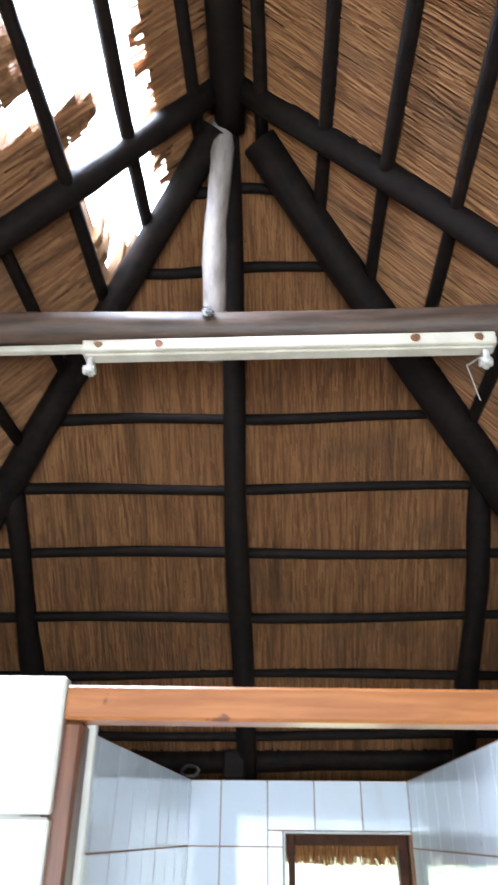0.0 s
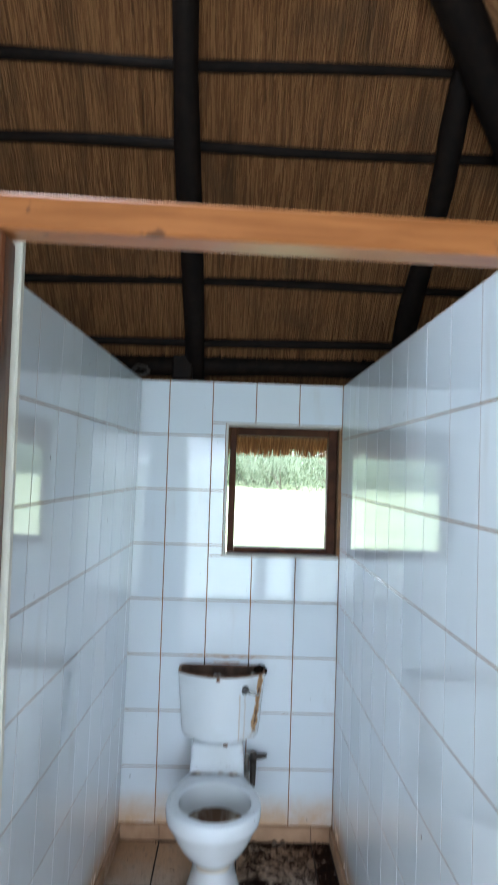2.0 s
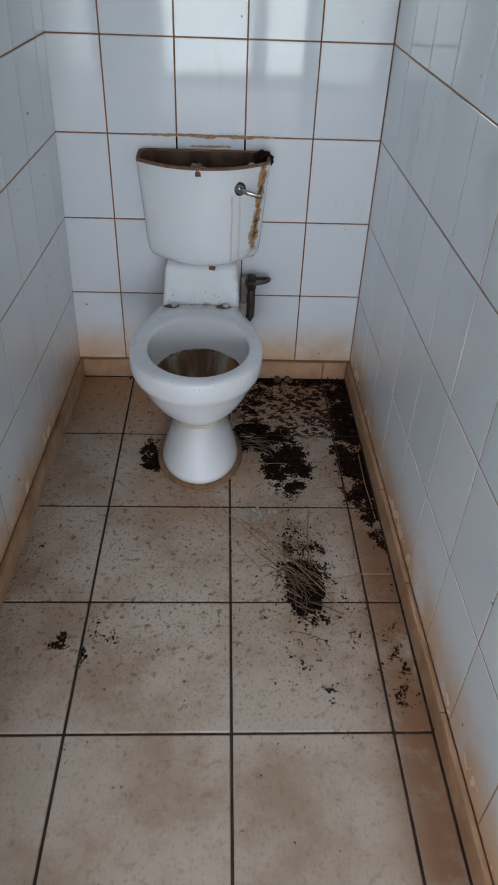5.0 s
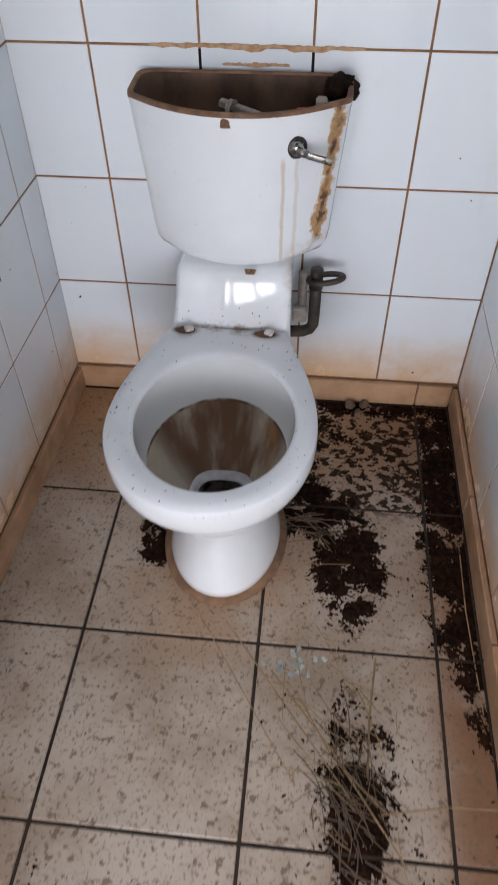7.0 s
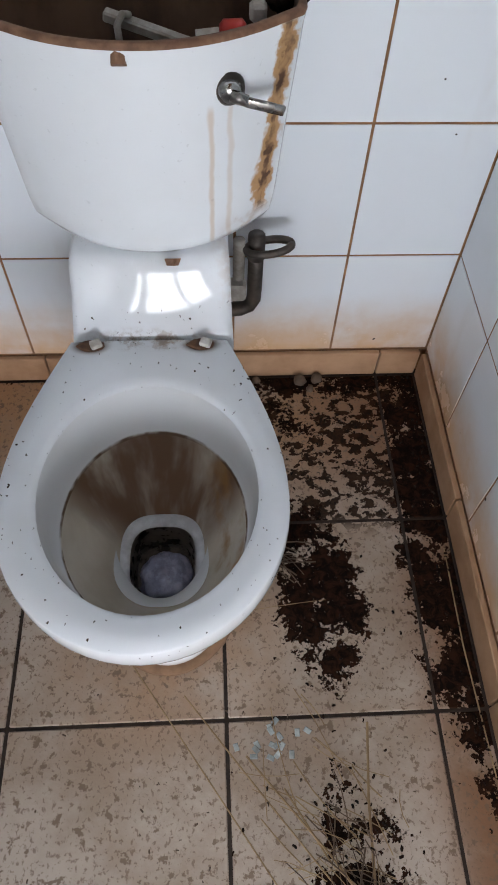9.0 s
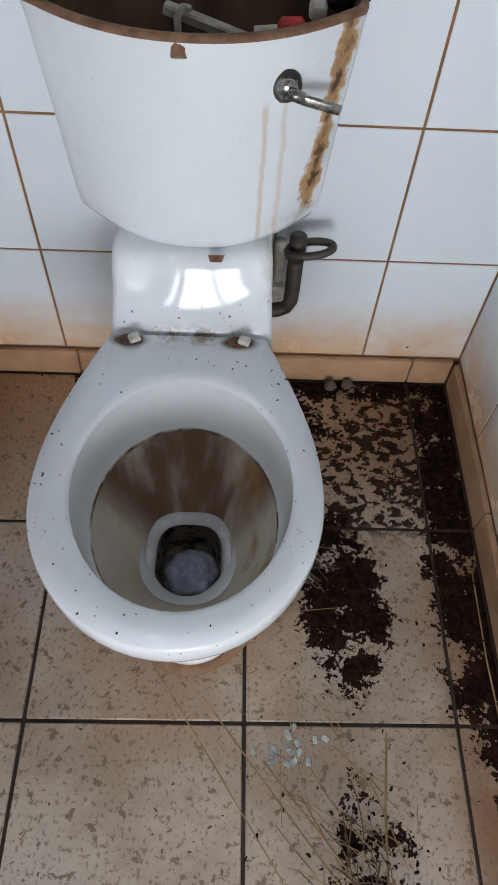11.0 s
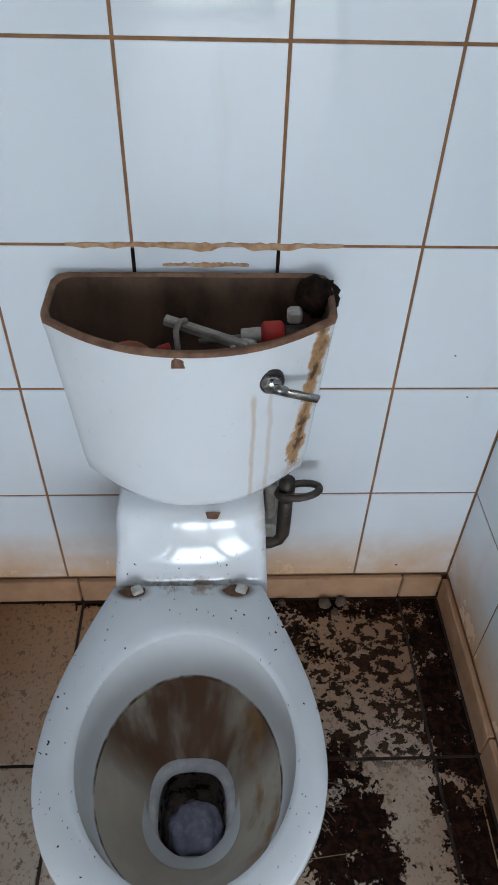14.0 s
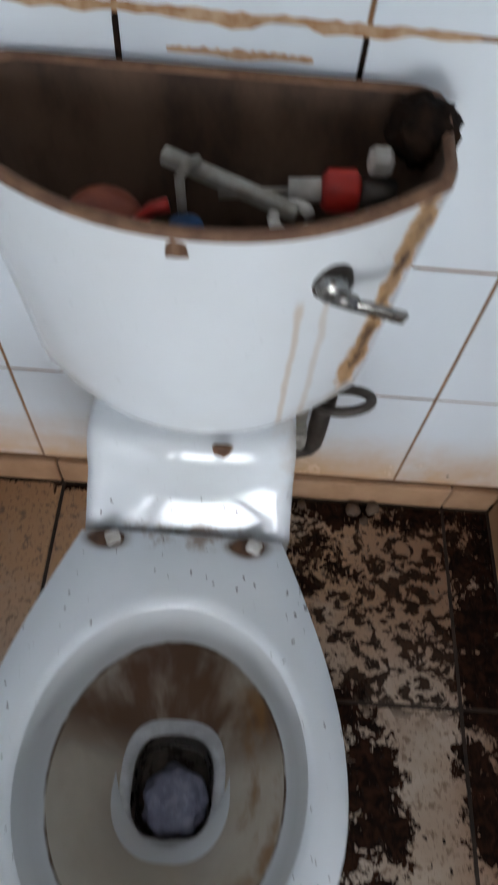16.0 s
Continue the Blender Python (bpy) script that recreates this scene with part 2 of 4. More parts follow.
def mat_plain(name, a, b, rough=0.6, metal=0.0, scale=20, bump=0.2, stretch=(1, 1, 1), spec=0.4):
    k = Mat(name, rough, metal, spec)
    n = k.noise(scale, 5, 0.6, stretch)
    k.color(k.mix(k.ramp(n, 0.3, 0.7), a, b))
    k.rough(k.ramp(n, 0.2, 0.8, max(0.03, rough - 0.12), min(1, rough + 0.12)))
    k.bump(n, bump, 0.003)
    return k.m


def mat_pole():
    k = Mat("dark_creosoted_pole", 0.7, 0, 0.12)
    n = k.noise(24, 6, 0.65)
    base = k.mix(k.ramp(n, 0.3, 0.75), (0.004, 0.003, 0.0025), (0.016, 0.009, 0.006))
    base = k.mix(k.ramp(k.rnd(), 0, 1, 0, 0.4), base, (0.009, 0.006, 0.005))
    k.color(base).bump(n, 0.5, 0.006)
    return k.m


def mat_reed(name, stretch):
    k = Mat(name, 0.75, 0, 0.2)
    r = k.island()
    base = k.mix(k.ramp(r, 0, 1), (0.16, 0.068, 0.027), (0.33, 0.165, 0.068))
    # dark streaks down the slope, painted as shaded gaps between reed bundles
    base = k.mix(k.ramp(k.noise(11, 4, 0.65, stretch), 0.52, 0.72, 0, 0.75), base, (0.055, 0.026, 0.012))
    patch = k.ramp(k.noise(2.6, 4, 0.6), 0.50, 0.72, 0, 0.6)
    base = k.mix(patch, base, (0.10, 0.055, 0.030))
    k.color(base)
    return k.m


def mat_thatch_back():
    k = Mat("thatch_backing", 0.85, 0, 0.2)
    n = k.noise(30, 5, 0.7, (1, 0.2, 0.2))
    k.color(k.mix(k.ramp(n, 0.3, 0.7), (0.13, 0.068, 0.032), (0.30, 0.17, 0.08))).bump(n, 0.8, 0.02)
    return k.m


def mat_orange_wood():
    k = Mat("varnished_frame_wood", 0.35, 0, 0.45)
    n = k.noise(5, 6, 0.6, (0.6, 14, 14), 0.3)
    base = k.mix(k.ramp(n, 0.3, 0.7), (0.28, 0.098, 0.027), (0.40, 0.15, 0.046))
    k.color(k.mix(k.ramp(k.noise(16, 4), 0.66, 0.72), base, (0.15, 0.06, 0.025))).bump(n, 0.15, 0.002)
    return k.m


def mat_post_wood():
    k = Mat("worn_frame_wood", 0.4, 0, 0.4)
    n = k.noise(5, 6, 0.6, (14, 14, 0.6), 0.3)
    base = k.mix(k.ramp(n, 0.3, 0.7), (0.075, 0.024, 0.010), (0.19, 0.068, 0.024))
    k.color(k.mix(k.ramp(k.noise(3, 4, 0.6, (2, 2, 0.7)), 0.52, 0.7), base, (0.06, 0.025, 0.014))).bump(n, 0.2, 0.002)
    return k.m


def mat_ground():
    k = Mat("grass_ground", 0.9, 0, 0.1)
    n = k.math("ADD", k.mul(k.noise(0.25, 4), 0.6), k.mul(k.noise(9, 5), 0.4))
    k.color(k.mix(k.ramp(n, 0.35, 0.65), (0.20, 0.25, 0.11), (0.36, 0.37, 0.23))).bump(k.noise(30, 4), 0.6, 0.05)
    return k.m


def mat_leaf():
    k = Mat("bush_leaf", 0.6, 0, 0.2)
    k.color(k.mix(k.ramp(k.island(), 0, 1), (0.12, 0.15, 0.085), (0.21, 0.24, 0.15)))
    return k.m


TILE = mat_wall_tile()
GROUT_BROWN = mat_grout("brown_grout", (0.31, 0.155, 0.068), (0.18, 0.095, 0.048))
GROUT_DARK = mat_grout("dark_floor_grout", (0.016, 0.010, 0.007), (0.045, 0.028, 0.018))
FLOOR_TILE = mat_floor_tile()
SKIRT = mat_plain("beige_skirting_tile", (0.46, 0.285, 0.17), (0.31, 0.175, 0.095), 0.4, scale=9, bump=0.1)
PORCELAIN = mat_porcelain("white_porcelain")
LINING = mat_bowl_lining()
TANK_INSIDE = mat_plain("muddy_tank_inside", (0.045, 0.024, 0.015), (0.15, 0.09, 0.058), 0.75, scale=16, bump=0.4, stretch=(1, 1, 0.5))
RUST_RIM = mat_plain("brown_tank_rim", (0.12, 0.055, 0.03), (0.24, 0.13, 0.075), 0.7, scale=40)
CHROME = mat_plain("tarnished_chrome", (0.45, 0.44, 0.42), (0.16, 0.15, 0.14), 0.28, 1.0, 60, 0.2)
DARK_METAL = mat_plain("dark_pipe_metal", (0.05, 0.042, 0.036), (0.12, 0.10, 0.085), 0.5, 0.6, 30)
BLACK = mat_plain("black_mud", (0.006, 0.004, 0.003), (0.024, 0.013, 0.008), 0.85, scale=60, bump=0.8, spec=0.08)
GREY_PLASTIC = mat_plain("grey_dirty_plastic", (0.36, 0.34, 0.30), (0.20, 0.17, 0.14), 0.5, scale=40)
WHITE_PLASTIC = mat_plain("white_dirty_plastic", (0.62, 0.60, 0.55), (0.40, 0.36, 0.31), 0.45, scale=40)
RED_PLASTIC = mat_plain("red_plastic", (0.50, 0.03, 0.02), (0.33, 0.02, 0.016), 0.4, scale=30)
BLUE_PLASTIC = mat_plain("blue_plastic", (0.03, 0.10, 0.24), (0.02, 0.05, 0.12), 0.4, scale=30)
TRAP_RAG = mat_plain("wet_bluish_rag", (0.30, 0.31, 0.40), (0.13, 0.13, 0.19), 0.25, scale=60, bump=0.5)
BOLT = mat_plain("white_nylon_bolt", (0.62, 0.60, 0.56), (0.42, 0.38, 0.32), 0.5, scale=90)
POLE = mat_pole()
GREY_POLE = mat_plain("weathered_grey_pole", (0.20, 0.165, 0.145), (0.34, 0.29, 0.26), 0.6, scale=14, bump=0.5, stretch=(3, 3, 0.6))
BEAM = mat_plain("brown_log_beam", (0.055, 0.034, 0.024), (0.12, 0.075, 0.052), 0.5, scale=12, bump=0.4, stretch=(0.4, 3, 3))
REED_BACK, REED_SIDE, THATCH = mat_reed("thatch_reed", (1, 0.07, 0.07)), mat_reed("thatch_reed_side", (0.07, 1, 0.07)), mat_thatch_back()
ORANGE, POST = mat_orange_wood(), mat_post_wood()
WINDOW_WOOD = mat_plain("dark_window_wood", (0.045, 0.017, 0.010), (0.085, 0.034, 0.018), 0.6, scale=20, spec=0.12)
CREAM = mat_plain("cream_painted_steel", (0.66, 0.61, 0.50), (0.52, 0.46, 0.36), 0.45, scale=9, bump=0.1)
RUST = mat_plain("rust_spot", (0.12, 0.05, 0.02), (0.24, 0.11, 0.05), 0.8, scale=60)
PLASTER = mat_plain("cream_plaster", (0.62, 0.58, 0.50), (0.54, 0.49, 0.41), 0.85, scale=6, bump=0.3)
WHITE_PAINT = mat_plain("white_painted_boards", (0.66, 0.65, 0.60), (0.55, 0.53, 0.47), 0.5, scale=5, bump=0.1)
STRAW = mat_plain("dry_straw", (0.36, 0.25, 0.13), (0.22, 0.14, 0.07), 0.7, scale=30)
TWIG = mat_plain("dark_twig", (0.07, 0.045, 0.03), (0.15, 0.10, 0.065), 0.8, scale=30)
SHARD = mat_plain("pale_green_glass_bits", (0.24, 0.27, 0.26), (0.48, 0.52, 0.51), 0.2, scale=50)
GROUND, LEAF = mat_ground(), mat_leaf()
BARK = mat_plain("grey_bark", (0.10, 0.075, 0.055), (0.18, 0.14, 0.11), 0.9, scale=30)
glass = Mat("window_glass", 0.0)
glass.b.inputs["Transmission Weight"].default_value = 1.0
glass.b.inputs["IOR"].default_value = 1.45
GLASS = glass.m


# ---- mesh helpers ----
def part(name, bm, material, parent=None, label="", smooth=False):
    me = bpy.data.meshes.new(name)
    bmesh.ops.recalc_face_normals(bm, faces=bm.faces)
    bm.to_mesh(me)
    bm.free()
    me.materials.append(material)
    if smooth:
        me.polygons.foreach_set("use_smooth", [True] * len(me.polygons))
    ob = new(name, me)
    ob.parent = parent
    if label:
        tagged(ob, label)
    return ob


def piece(name, me, parent, m):
    ob = new(name, me)
    ob.parent = parent
    ob.matrix_local = m
    return ob


def box(lo, hi, bevel=0.0, bm=None, seg=1):
    bm = bm or bmesh.new()
    c = [(a + b) / 2 for a, b in zip(lo, hi)]
    s = [b - a for a, b in zip(lo, hi)]
    r = bmesh.ops.create_cube(bm, size=1, matrix=Matrix.LocRotScale(c, None, s))
    if bevel:
        edges = list({e for v in r["verts"] for e in v.link_edges})
        bmesh.ops.bevel(bm, geom=edges, offset=bevel, segments=seg, affect="EDGES", profile=0.5)
    return bm


def box_mesh(name, size, bevel, material):
    bm = box([-s / 2 for s in size], [s / 2 for s in size], bevel)
    bmesh.ops.recalc_face_normals(bm, faces=bm.faces)
    me = bpy.data.meshes.new(name)
    bm.to_mesh(me)
    bm.free()
    me.materials.append(material)
    return me


def loft(rings, cap0=True, cap1=True, bm=None):
    bm = bm or bmesh.new()
    vs = [[bm.verts.new(p) for p in r] for r in rings]
    n = len(vs[0])
    for a, b in zip(vs, vs[1:]):
        for i in range(n):
            j = (i + 1) % n
            bm.faces.new((a[i], a[j], b[j], b[i]))
    if cap0:
        bm.faces.new(vs[0])
    if cap1:
        bm.faces.new(vs[-1])
    return bm


def tube(points, radii, sides=10, bm=None, wobble=0.0, rng=None):
    """A round bar along points, with its own radius at each."""
    pts = [Vector(p) for p in points]
    rings, side = [], None
    for i, p in enumerate(pts):
        d = (pts[min(i + 1, len(pts) - 1)] - pts[max(i - 1, 0)]).normalized()
        side = d.orthogonal().normalized() if side is None else (side - d * side.dot(d)).normalized()
        up = d.cross(side)
        r = radii[i] if isinstance(radii, (list, tuple)) else radii
        ring = []
        for k in range(sides):
            a = 2 * math.pi * k / sides
            rr = r * (1 + (rng.uniform(-wobble, wobble) if rng else 0))
            ring.append(p + (side * math.cos(a) + up * math.sin(a)) * rr)
        rings.append(ring)
    return loft(rings, bm=bm)


def pole_mesh(a, b, r0, r1, rng, bend=0.012, steps=12, sides=10):
    a, b = Vector(a), Vector(b)
    pts, rad = [], []
    s1, s2 = rng.uniform(0, 6), rng.uniform(0, 6)
    for i in range(steps + 1):
        u = i / steps
        w = bend * math.sin(math.pi * u)
        off = Vector((math.sin(s1 + u * 7), math.cos(s2 + u * 5), math.sin(s2 + u * 6))) * w
        pts.append(a.lerp(b, u) + off)
        rad.append((r0 + (r1 - r0) * u) * (1 + 0.06 * math.sin(s1 + 11 * u) + rng.uniform(-0.04, 0.04)))
    return tube(pts, rad, sides, wobble=0.04, rng=rng)


def empty(name, label, category, group="", kind=""):
    return tagged(new(name), label, category, group, kind)


# ---- the shell of the room ----
W, H = 0.95, 2.07            # stall width, height of the tiled walls
Y0, Y1 = -2.06, -5.45        # front of the stall walls, front wall of the building
XL, XR = -1.50, 2.05         # outer walls
PITCH = 1.04
AX, AY, AZ = 0.270, -1.80, 4.078      # end of the ridge, inside of the roof timbers
FY = -3.7                            # other end of the ridge

ground = part("ground", box((-1500, -1500, -0.5), (1500, 1500, -0.12)), GROUND)
tagged(ground, "pale green grassland around the building", "ground", kind="structure")

floor = part("floor", box((XL - 0.2, Y1 - 0.2, -0.15), (XR + 0.2, 0.2, -0.0025)), GROUT_DARK)
tagged(floor, "dirty beige square tiles with dark joints", "floor", kind="structure")

# back wall with the window opening
WX0, WX1, WZ0, WZ1 = 0.425, 0.938, 1.275, 1.878
bm = bmesh.new()
for lo, hi in (((XL, 0.0015, -0.1), (WX0, 0.2, H)), ((WX1, 0.0015, -0.1), (XR, 0.2, H)), ((WX0, 0.0015, -0.1), (WX1, 0.2, WZ0)), ((WX0, 0.0015, WZ1), (WX1, 0.2, H))):
    box(lo, hi, bm=bm)
wall_back = tagged(part("wall_back", bm, GROUT_BROWN), "white glazed tiles with brown grout and rusty splashes", "wall", kind="structure")
wall_left = tagged(part("wall_left", box((-0.10, Y0, -0.1), (-0.0016, 0.05, H)), GROUT_BROWN), "white glossy tiled partition with thin brown grout", "wall", kind="structure")
wall_right = tagged(part("wall_right", box((W + 0.0016, Y0, -0.1), (W + 0.10, 0.0, H)), GROUT_BROWN), "white glossy tiled partition with thin brown grout", "wall", kind="structure")


def plain_wall(name, boxes, label="plain cream plastered wall"):
    b = bmesh.new()
    for lo, hi in boxes:
        box(lo, hi, bm=b)
    return tagged(part(name, b, PLASTER), label, "wall", kind="structure")


plain_wall("wall_west", [((XL - 0.2, Y1 - 0.2, -0.1), (XL, 0.2, 2.2))])
plain_wall("wall_east", [((XR, Y1 - 0.2, -0.1), (XR + 0.2, 0.2, 2.2))])
# front wall is never in view; its three openings are laid out for light
plain_wall("wall_front", [((XL, Y1 - 0.2, -0.1), (-1.15, Y1, 2.05)), ((-0.30, Y1 - 0.2, -0.1), (-0.10, Y1, 2.05)), ((0.75, Y1 - 0.2, -0.1), (0.90, Y1, 2.05)),
                          ((1.75, Y1 - 0.2, -0.1), (XR, Y1, 2.05)), ((XL, Y1 - 0.2, 2.05), (XR, Y1, 2.2))])
# the west partition stands a little askew and leans inwards
wall_left.matrix_world = pose(-0.012, 0, 0, 0, 0.92, -1.72)
# stall front: narrow piers either side of the opening and the next stalls' fronts
FRONT = pose(0.52, -2.105, 0, 0, 0, 3.5)
plain_wall("wall_stall_front_east", [((0.455, -0.03, -0.1), (1.5, 0.045, 2.05))]).matrix_world = FRONT
plain_wall("wall_stall_front_west", [((-1.33, -0.03, 2.02), (-0.47, 0.045, 2.045)), ((-1.98, -0.03, -0.1), (-1.33, 0.045, 2.05))]).matrix_world = FRONT

# white return between the tiles and the door frame
t = part("trim_jamb", box((-0.62, 0.038, 0), (-0.409, 0.062, 2.055), 0.003), WHITE_PAINT)
tagged(t, "white painted strip along the stall opening", "trim", kind="structure")
t.matrix_world = FRONT

frame_ob = empty("door_frame", "varnished orange-brown wooden frame around the stall opening", "door frame", kind="structure")
frame_ob.matrix_world = FRONT
part("lintel", box((-0.466, -0.036, 2.020), (0.452, 0.034, 2.074), 0.005), ORANGE, frame_ob, "bright orange-brown varnished lintel")
part("jamb", box((-0.466, -0.032, 0), (-0.418, 0.034, 2.018), 0.005), POST, frame_ob, "dark worn wooden jamb")
part("jamb", box((0.396, -0.032, 0), (0.452, 0.034, 2.018), 0.005), POST, frame_ob, "dark worn wooden jamb")
part("strike_plate", box((-0.4185, -0.01, 0.98), (-0.415, 0.02, 1.06), 0.002), DARK_METAL, frame_ob, "small dark metal catch")

# ---- thatched roof ----
rng = random.Random(3)


def hip_z(y):
    return AZ - PITCH * (y - AY)


def side_z(x):
    return AZ - PITCH * abs(x - AX)


def in_hole(x, y):
    """The broken patch of the west slope."""
    e = 0.03 * noise.noise((x * 14, y * 14, 0)) + 0.02 * noise.noise((x * 40, y * 40, 3))
    if x < -0.36 or x > 0.03 + e or y > -1.47 + e - (0.03 - x) * -0.25 or y < -2.75:
        return False
    left = -0.215 + e if y > -2.02 else (-0.33 + 2.6 * e if y > -2.2 else -0.235 + 1.5 * e)
    if -2.1 < y < -2.0 and x < -0.12 + e:
        return False
    return x > left


THICK = 0.11


def slope(name, corners, hole=False):
    """Backing of one roof slope: a slab of cells, left open at the hole."""
    a, b, c, d = (Vector(p) for p in corners)
    nu, nv = 70, 60
    grid = {}
    b2 = bmesh.new()

    def at(i, j):
        if (i, j) not in grid:
            u, v = i / nu, j / nv
            p = a.lerp(b, u).lerp(d.lerp(c, u), v)
            grid[i, j] = b2.verts.new(p)
        return grid[i, j]
    for i in range(nu):
        for j in range(nv):
            u, v = (i + 0.5) / nu, (j + 0.5) / nv
            m = a.lerp(b, u).lerp(d.lerp(c, u), v)
            if hole and in_hole(m.x, m.y):
                continue
            b2.faces.new((at(i, j), at(i + 1, j), at(i + 1, j + 1), at(i, j + 1)))
    bmesh.ops.remove_doubles(b2, verts=b2.verts, dist=0.0005)
    g = bmesh.ops.extrude_face_region(b2, geom=list(b2.faces))
    for v in g["geom"]:
        if isinstance(v, bmesh.types.BMVert):
            v.co.z += THICK
    ob = part(name, b2, THATCH)
    return tagged(ob, "underside of a brown reed thatch roof", "ceiling", kind="structure")


LIFT = 0.075                     # thatch lies above the poles
OUT = 0.515                       # overhang of the eaves


def e_pt(x, y):
    return (x, y, min(hip_z(y), side_z(x), AZ - PITCH * (FY - y) if y < FY else 99) + LIFT)


ya, yb = AY + (AX - XL) + OUT, FY - (AX - XL) - OUT
xa, xb = XL - OUT, AX + (AX - XL) + OUT
slope("ceiling_thatch_back", [e_pt(xa, ya), e_pt(xb, ya), e_pt(AX, AY), e_pt(AX, AY)])
slope("ceiling_thatch_west", [e_pt(xa, yb), e_pt(xa, ya), e_pt(AX, AY), e_pt(AX, FY)], True)
slope("ceiling_thatch_east", [e_pt(xb, yb), e_pt(xb, ya), e_pt(AX, AY), e_pt(AX, FY)])
slope("ceiling_thatch_front", [e_pt(xa, yb), e_pt(xb, yb), e_pt(AX, FY), e_pt(AX, FY)])

SP = 0.198


def reeds(name, n, place, down, across, label, material):
    """Many loose reeds laid down a slope in courses, joined in one mesh."""
    verts, faces = [], []
    down, across = Vector(down).normalized(), Vector(across).normalized()
    nor = down.cross(across).normalized()
    if nor.z > 0:
        nor = -nor
    for _ in range(n):
        p = place()
        if p is None:
            continue
        p, length = p
        r = rng.uniform(0.0013, 0.0032)
        d = (down + across * rng.gauss(0, 0.035) + nor * rng.gauss(0.008, 0.008)).normalized()
        s = across
        k = len(verts)
        q = p + d * length
        h = rng.uniform(0.001, 0.016)
        for c in (p, q):
            verts += [c - s * r + nor * h, c + s * r + nor * h, c + nor * (h + r * 1.3)]
        faces += [(k, k + 1, k + 4, k + 3), (k + 1, k + 2, k + 5, k + 4), (k + 2, k, k + 3, k + 5), (k + 3, k + 4, k + 5)]
    me = bpy.data.meshes.new(name)
    me.from_pydata([tuple(v) for v in verts], [], faces)
    me.materials.append(material)
    return tagged(new(name, me), label, "thatch", kind="stuff")


def place_back():
    y = rng.uniform(AY + 0.05, ya)
    half = y - AY
    x = AX + rng.uniform(-half, half)
    if y < 0 and abs(x - AX) > 1.9:
        return None
    edge = ya + 0.02 + 0.014 * noise.noise((x * 9, 0, 0)) + 0.01 * noise.noise((x * 30, 4, 0))
    return Vector((x, y, hip_z(y) + LIFT)), max(0.02, min(rng.uniform(0.10, 0.24), (edge - y) / 0.693 + rng.uniform(-0.006, 0.006)))


reeds("thatch_reeds", 40000, place_back, (0, 1, -PITCH), (1, 0, 0), "golden brown dry reeds under the hip roof", REED_BACK)


def place_side(sgn):
    def f():
        half = rng.uniform(0.03, 1.75)
        x = AX + sgn * half
        y = rng.uniform(-3.7, AY + half)
        if sgn < 0 and (in_hole(x, y) or in_hole(x - 0.08, y)):
            if rng.random() < 0.985:
                return None
            return Vector((x, y, side_z(x) + LIFT)), 0.05
        return Vector((x, y, side_z(x) + LIFT)), rng.uniform(0.10, 0.24)
    return f


reeds("thatch_reeds", 30000, place_side(1), (1, 0.12, -PITCH), (0, 1, 0), "golden brown dry reeds under the east slope", REED_SIDE)
reeds("thatch_reeds", 24000, place_side(-1), (-1, 0.05, -PITCH), (0, 1, 0), "golden brown dry reeds beside the broken roof patch", REED_SIDE)


def pole(name, a, b, r0, r1, label, category="roof pole", material=POLE, group="", bend=0.012, steps=12):
    ob = part(name, pole_mesh(a, b, r0, r1, rng, bend, steps), material, smooth=True)
    return tagged(ob, label, category, group)


# purlins of the hip end, of both slopes
for i in range(10):
    y = -0.02 - SP * i
    half = max(0.05, y - AY) * 1.0
    z = hip_z(y) + 0.032
    pole("purlin", (AX - half, y, z + rng.uniform(-0.01, 0.01)), (AX + half, y, z + rng.uniform(-0.01, 0.01)), 0.023, 0.019, "thin dark stick tied under the thatch", "purlin", group="purlins of the hip end", bend=0.014, steps=16)
for sgn in (1, -1):
    for half in (0.11, 0.31, 0.49, 0.67, 0.87, 1.07, 1.27, 1.47, 1.67):
        x = AX + sgn * half
        z = side_z(x) + 0.032
        pole("purlin", (x, AY + half, z), (x + rng.uniform(-0.02, 0.02), -4.6, z), 0.023, 0.019, "thin dark stick tied under the thatch", "purlin", group="purlins of the long slopes", bend=0.012, steps=16)

# rafters
L = 1.85
for x, top in ((AX - 0.015, 0.06), (1.215, 0.94), (-0.665, 0.94)):
    y = AY + top
    pole("rafter", (x, y, hip_z(y) + 0.005), (x, 0.12, hip_z(0.12) + 0.005), 0.042, 0.05, "dark creosoted round rafter under the hip roof", "rafter", group="rafters")
for sgn in (1, -1):
    lean = 0.10 if sgn > 0 else 0.0
    pole("hip_rafter", (AX + sgn * 0.05 + lean * 0.5, AY + 0.03, AZ - 0.06 - lean * 0.7), (AX + sgn * L + lean, AY + L, AZ - PITCH * L - 0.03 - lean), 0.055 + lean * 0.08, 0.066 + lean * 0.1, "thick dark hip rafter running to the corner", "rafter", group="hip rafters")
    pole("truss_rafter", (AX + sgn * 0.04, AY - 0.09, AZ - 0.01), (AX + sgn * L, AY - 0.09, AZ - PITCH * L + 0.02), 0.043, 0.054, "thick dark truss rafter above the tie beam", "rafter", group="truss rafters")
    pole("rafter", (AX + sgn * 0.93, AY + 0.93, AZ - PITCH * 0.93), (AX + sgn * L, AY + 0.90, AZ - PITCH * L), 0.042, 0.05, "dark creosoted short rafter on the long slope", "rafter", group="rafters")
    pole("truss_rafter", (AX + sgn * 0.04, -3.7, AZ - 0.01), (AX + sgn * L, -3.7, AZ - PITCH * L + 0.02), 0.043, 0.054, "thick dark truss rafter above the tie beam", "rafter", group="truss rafters")
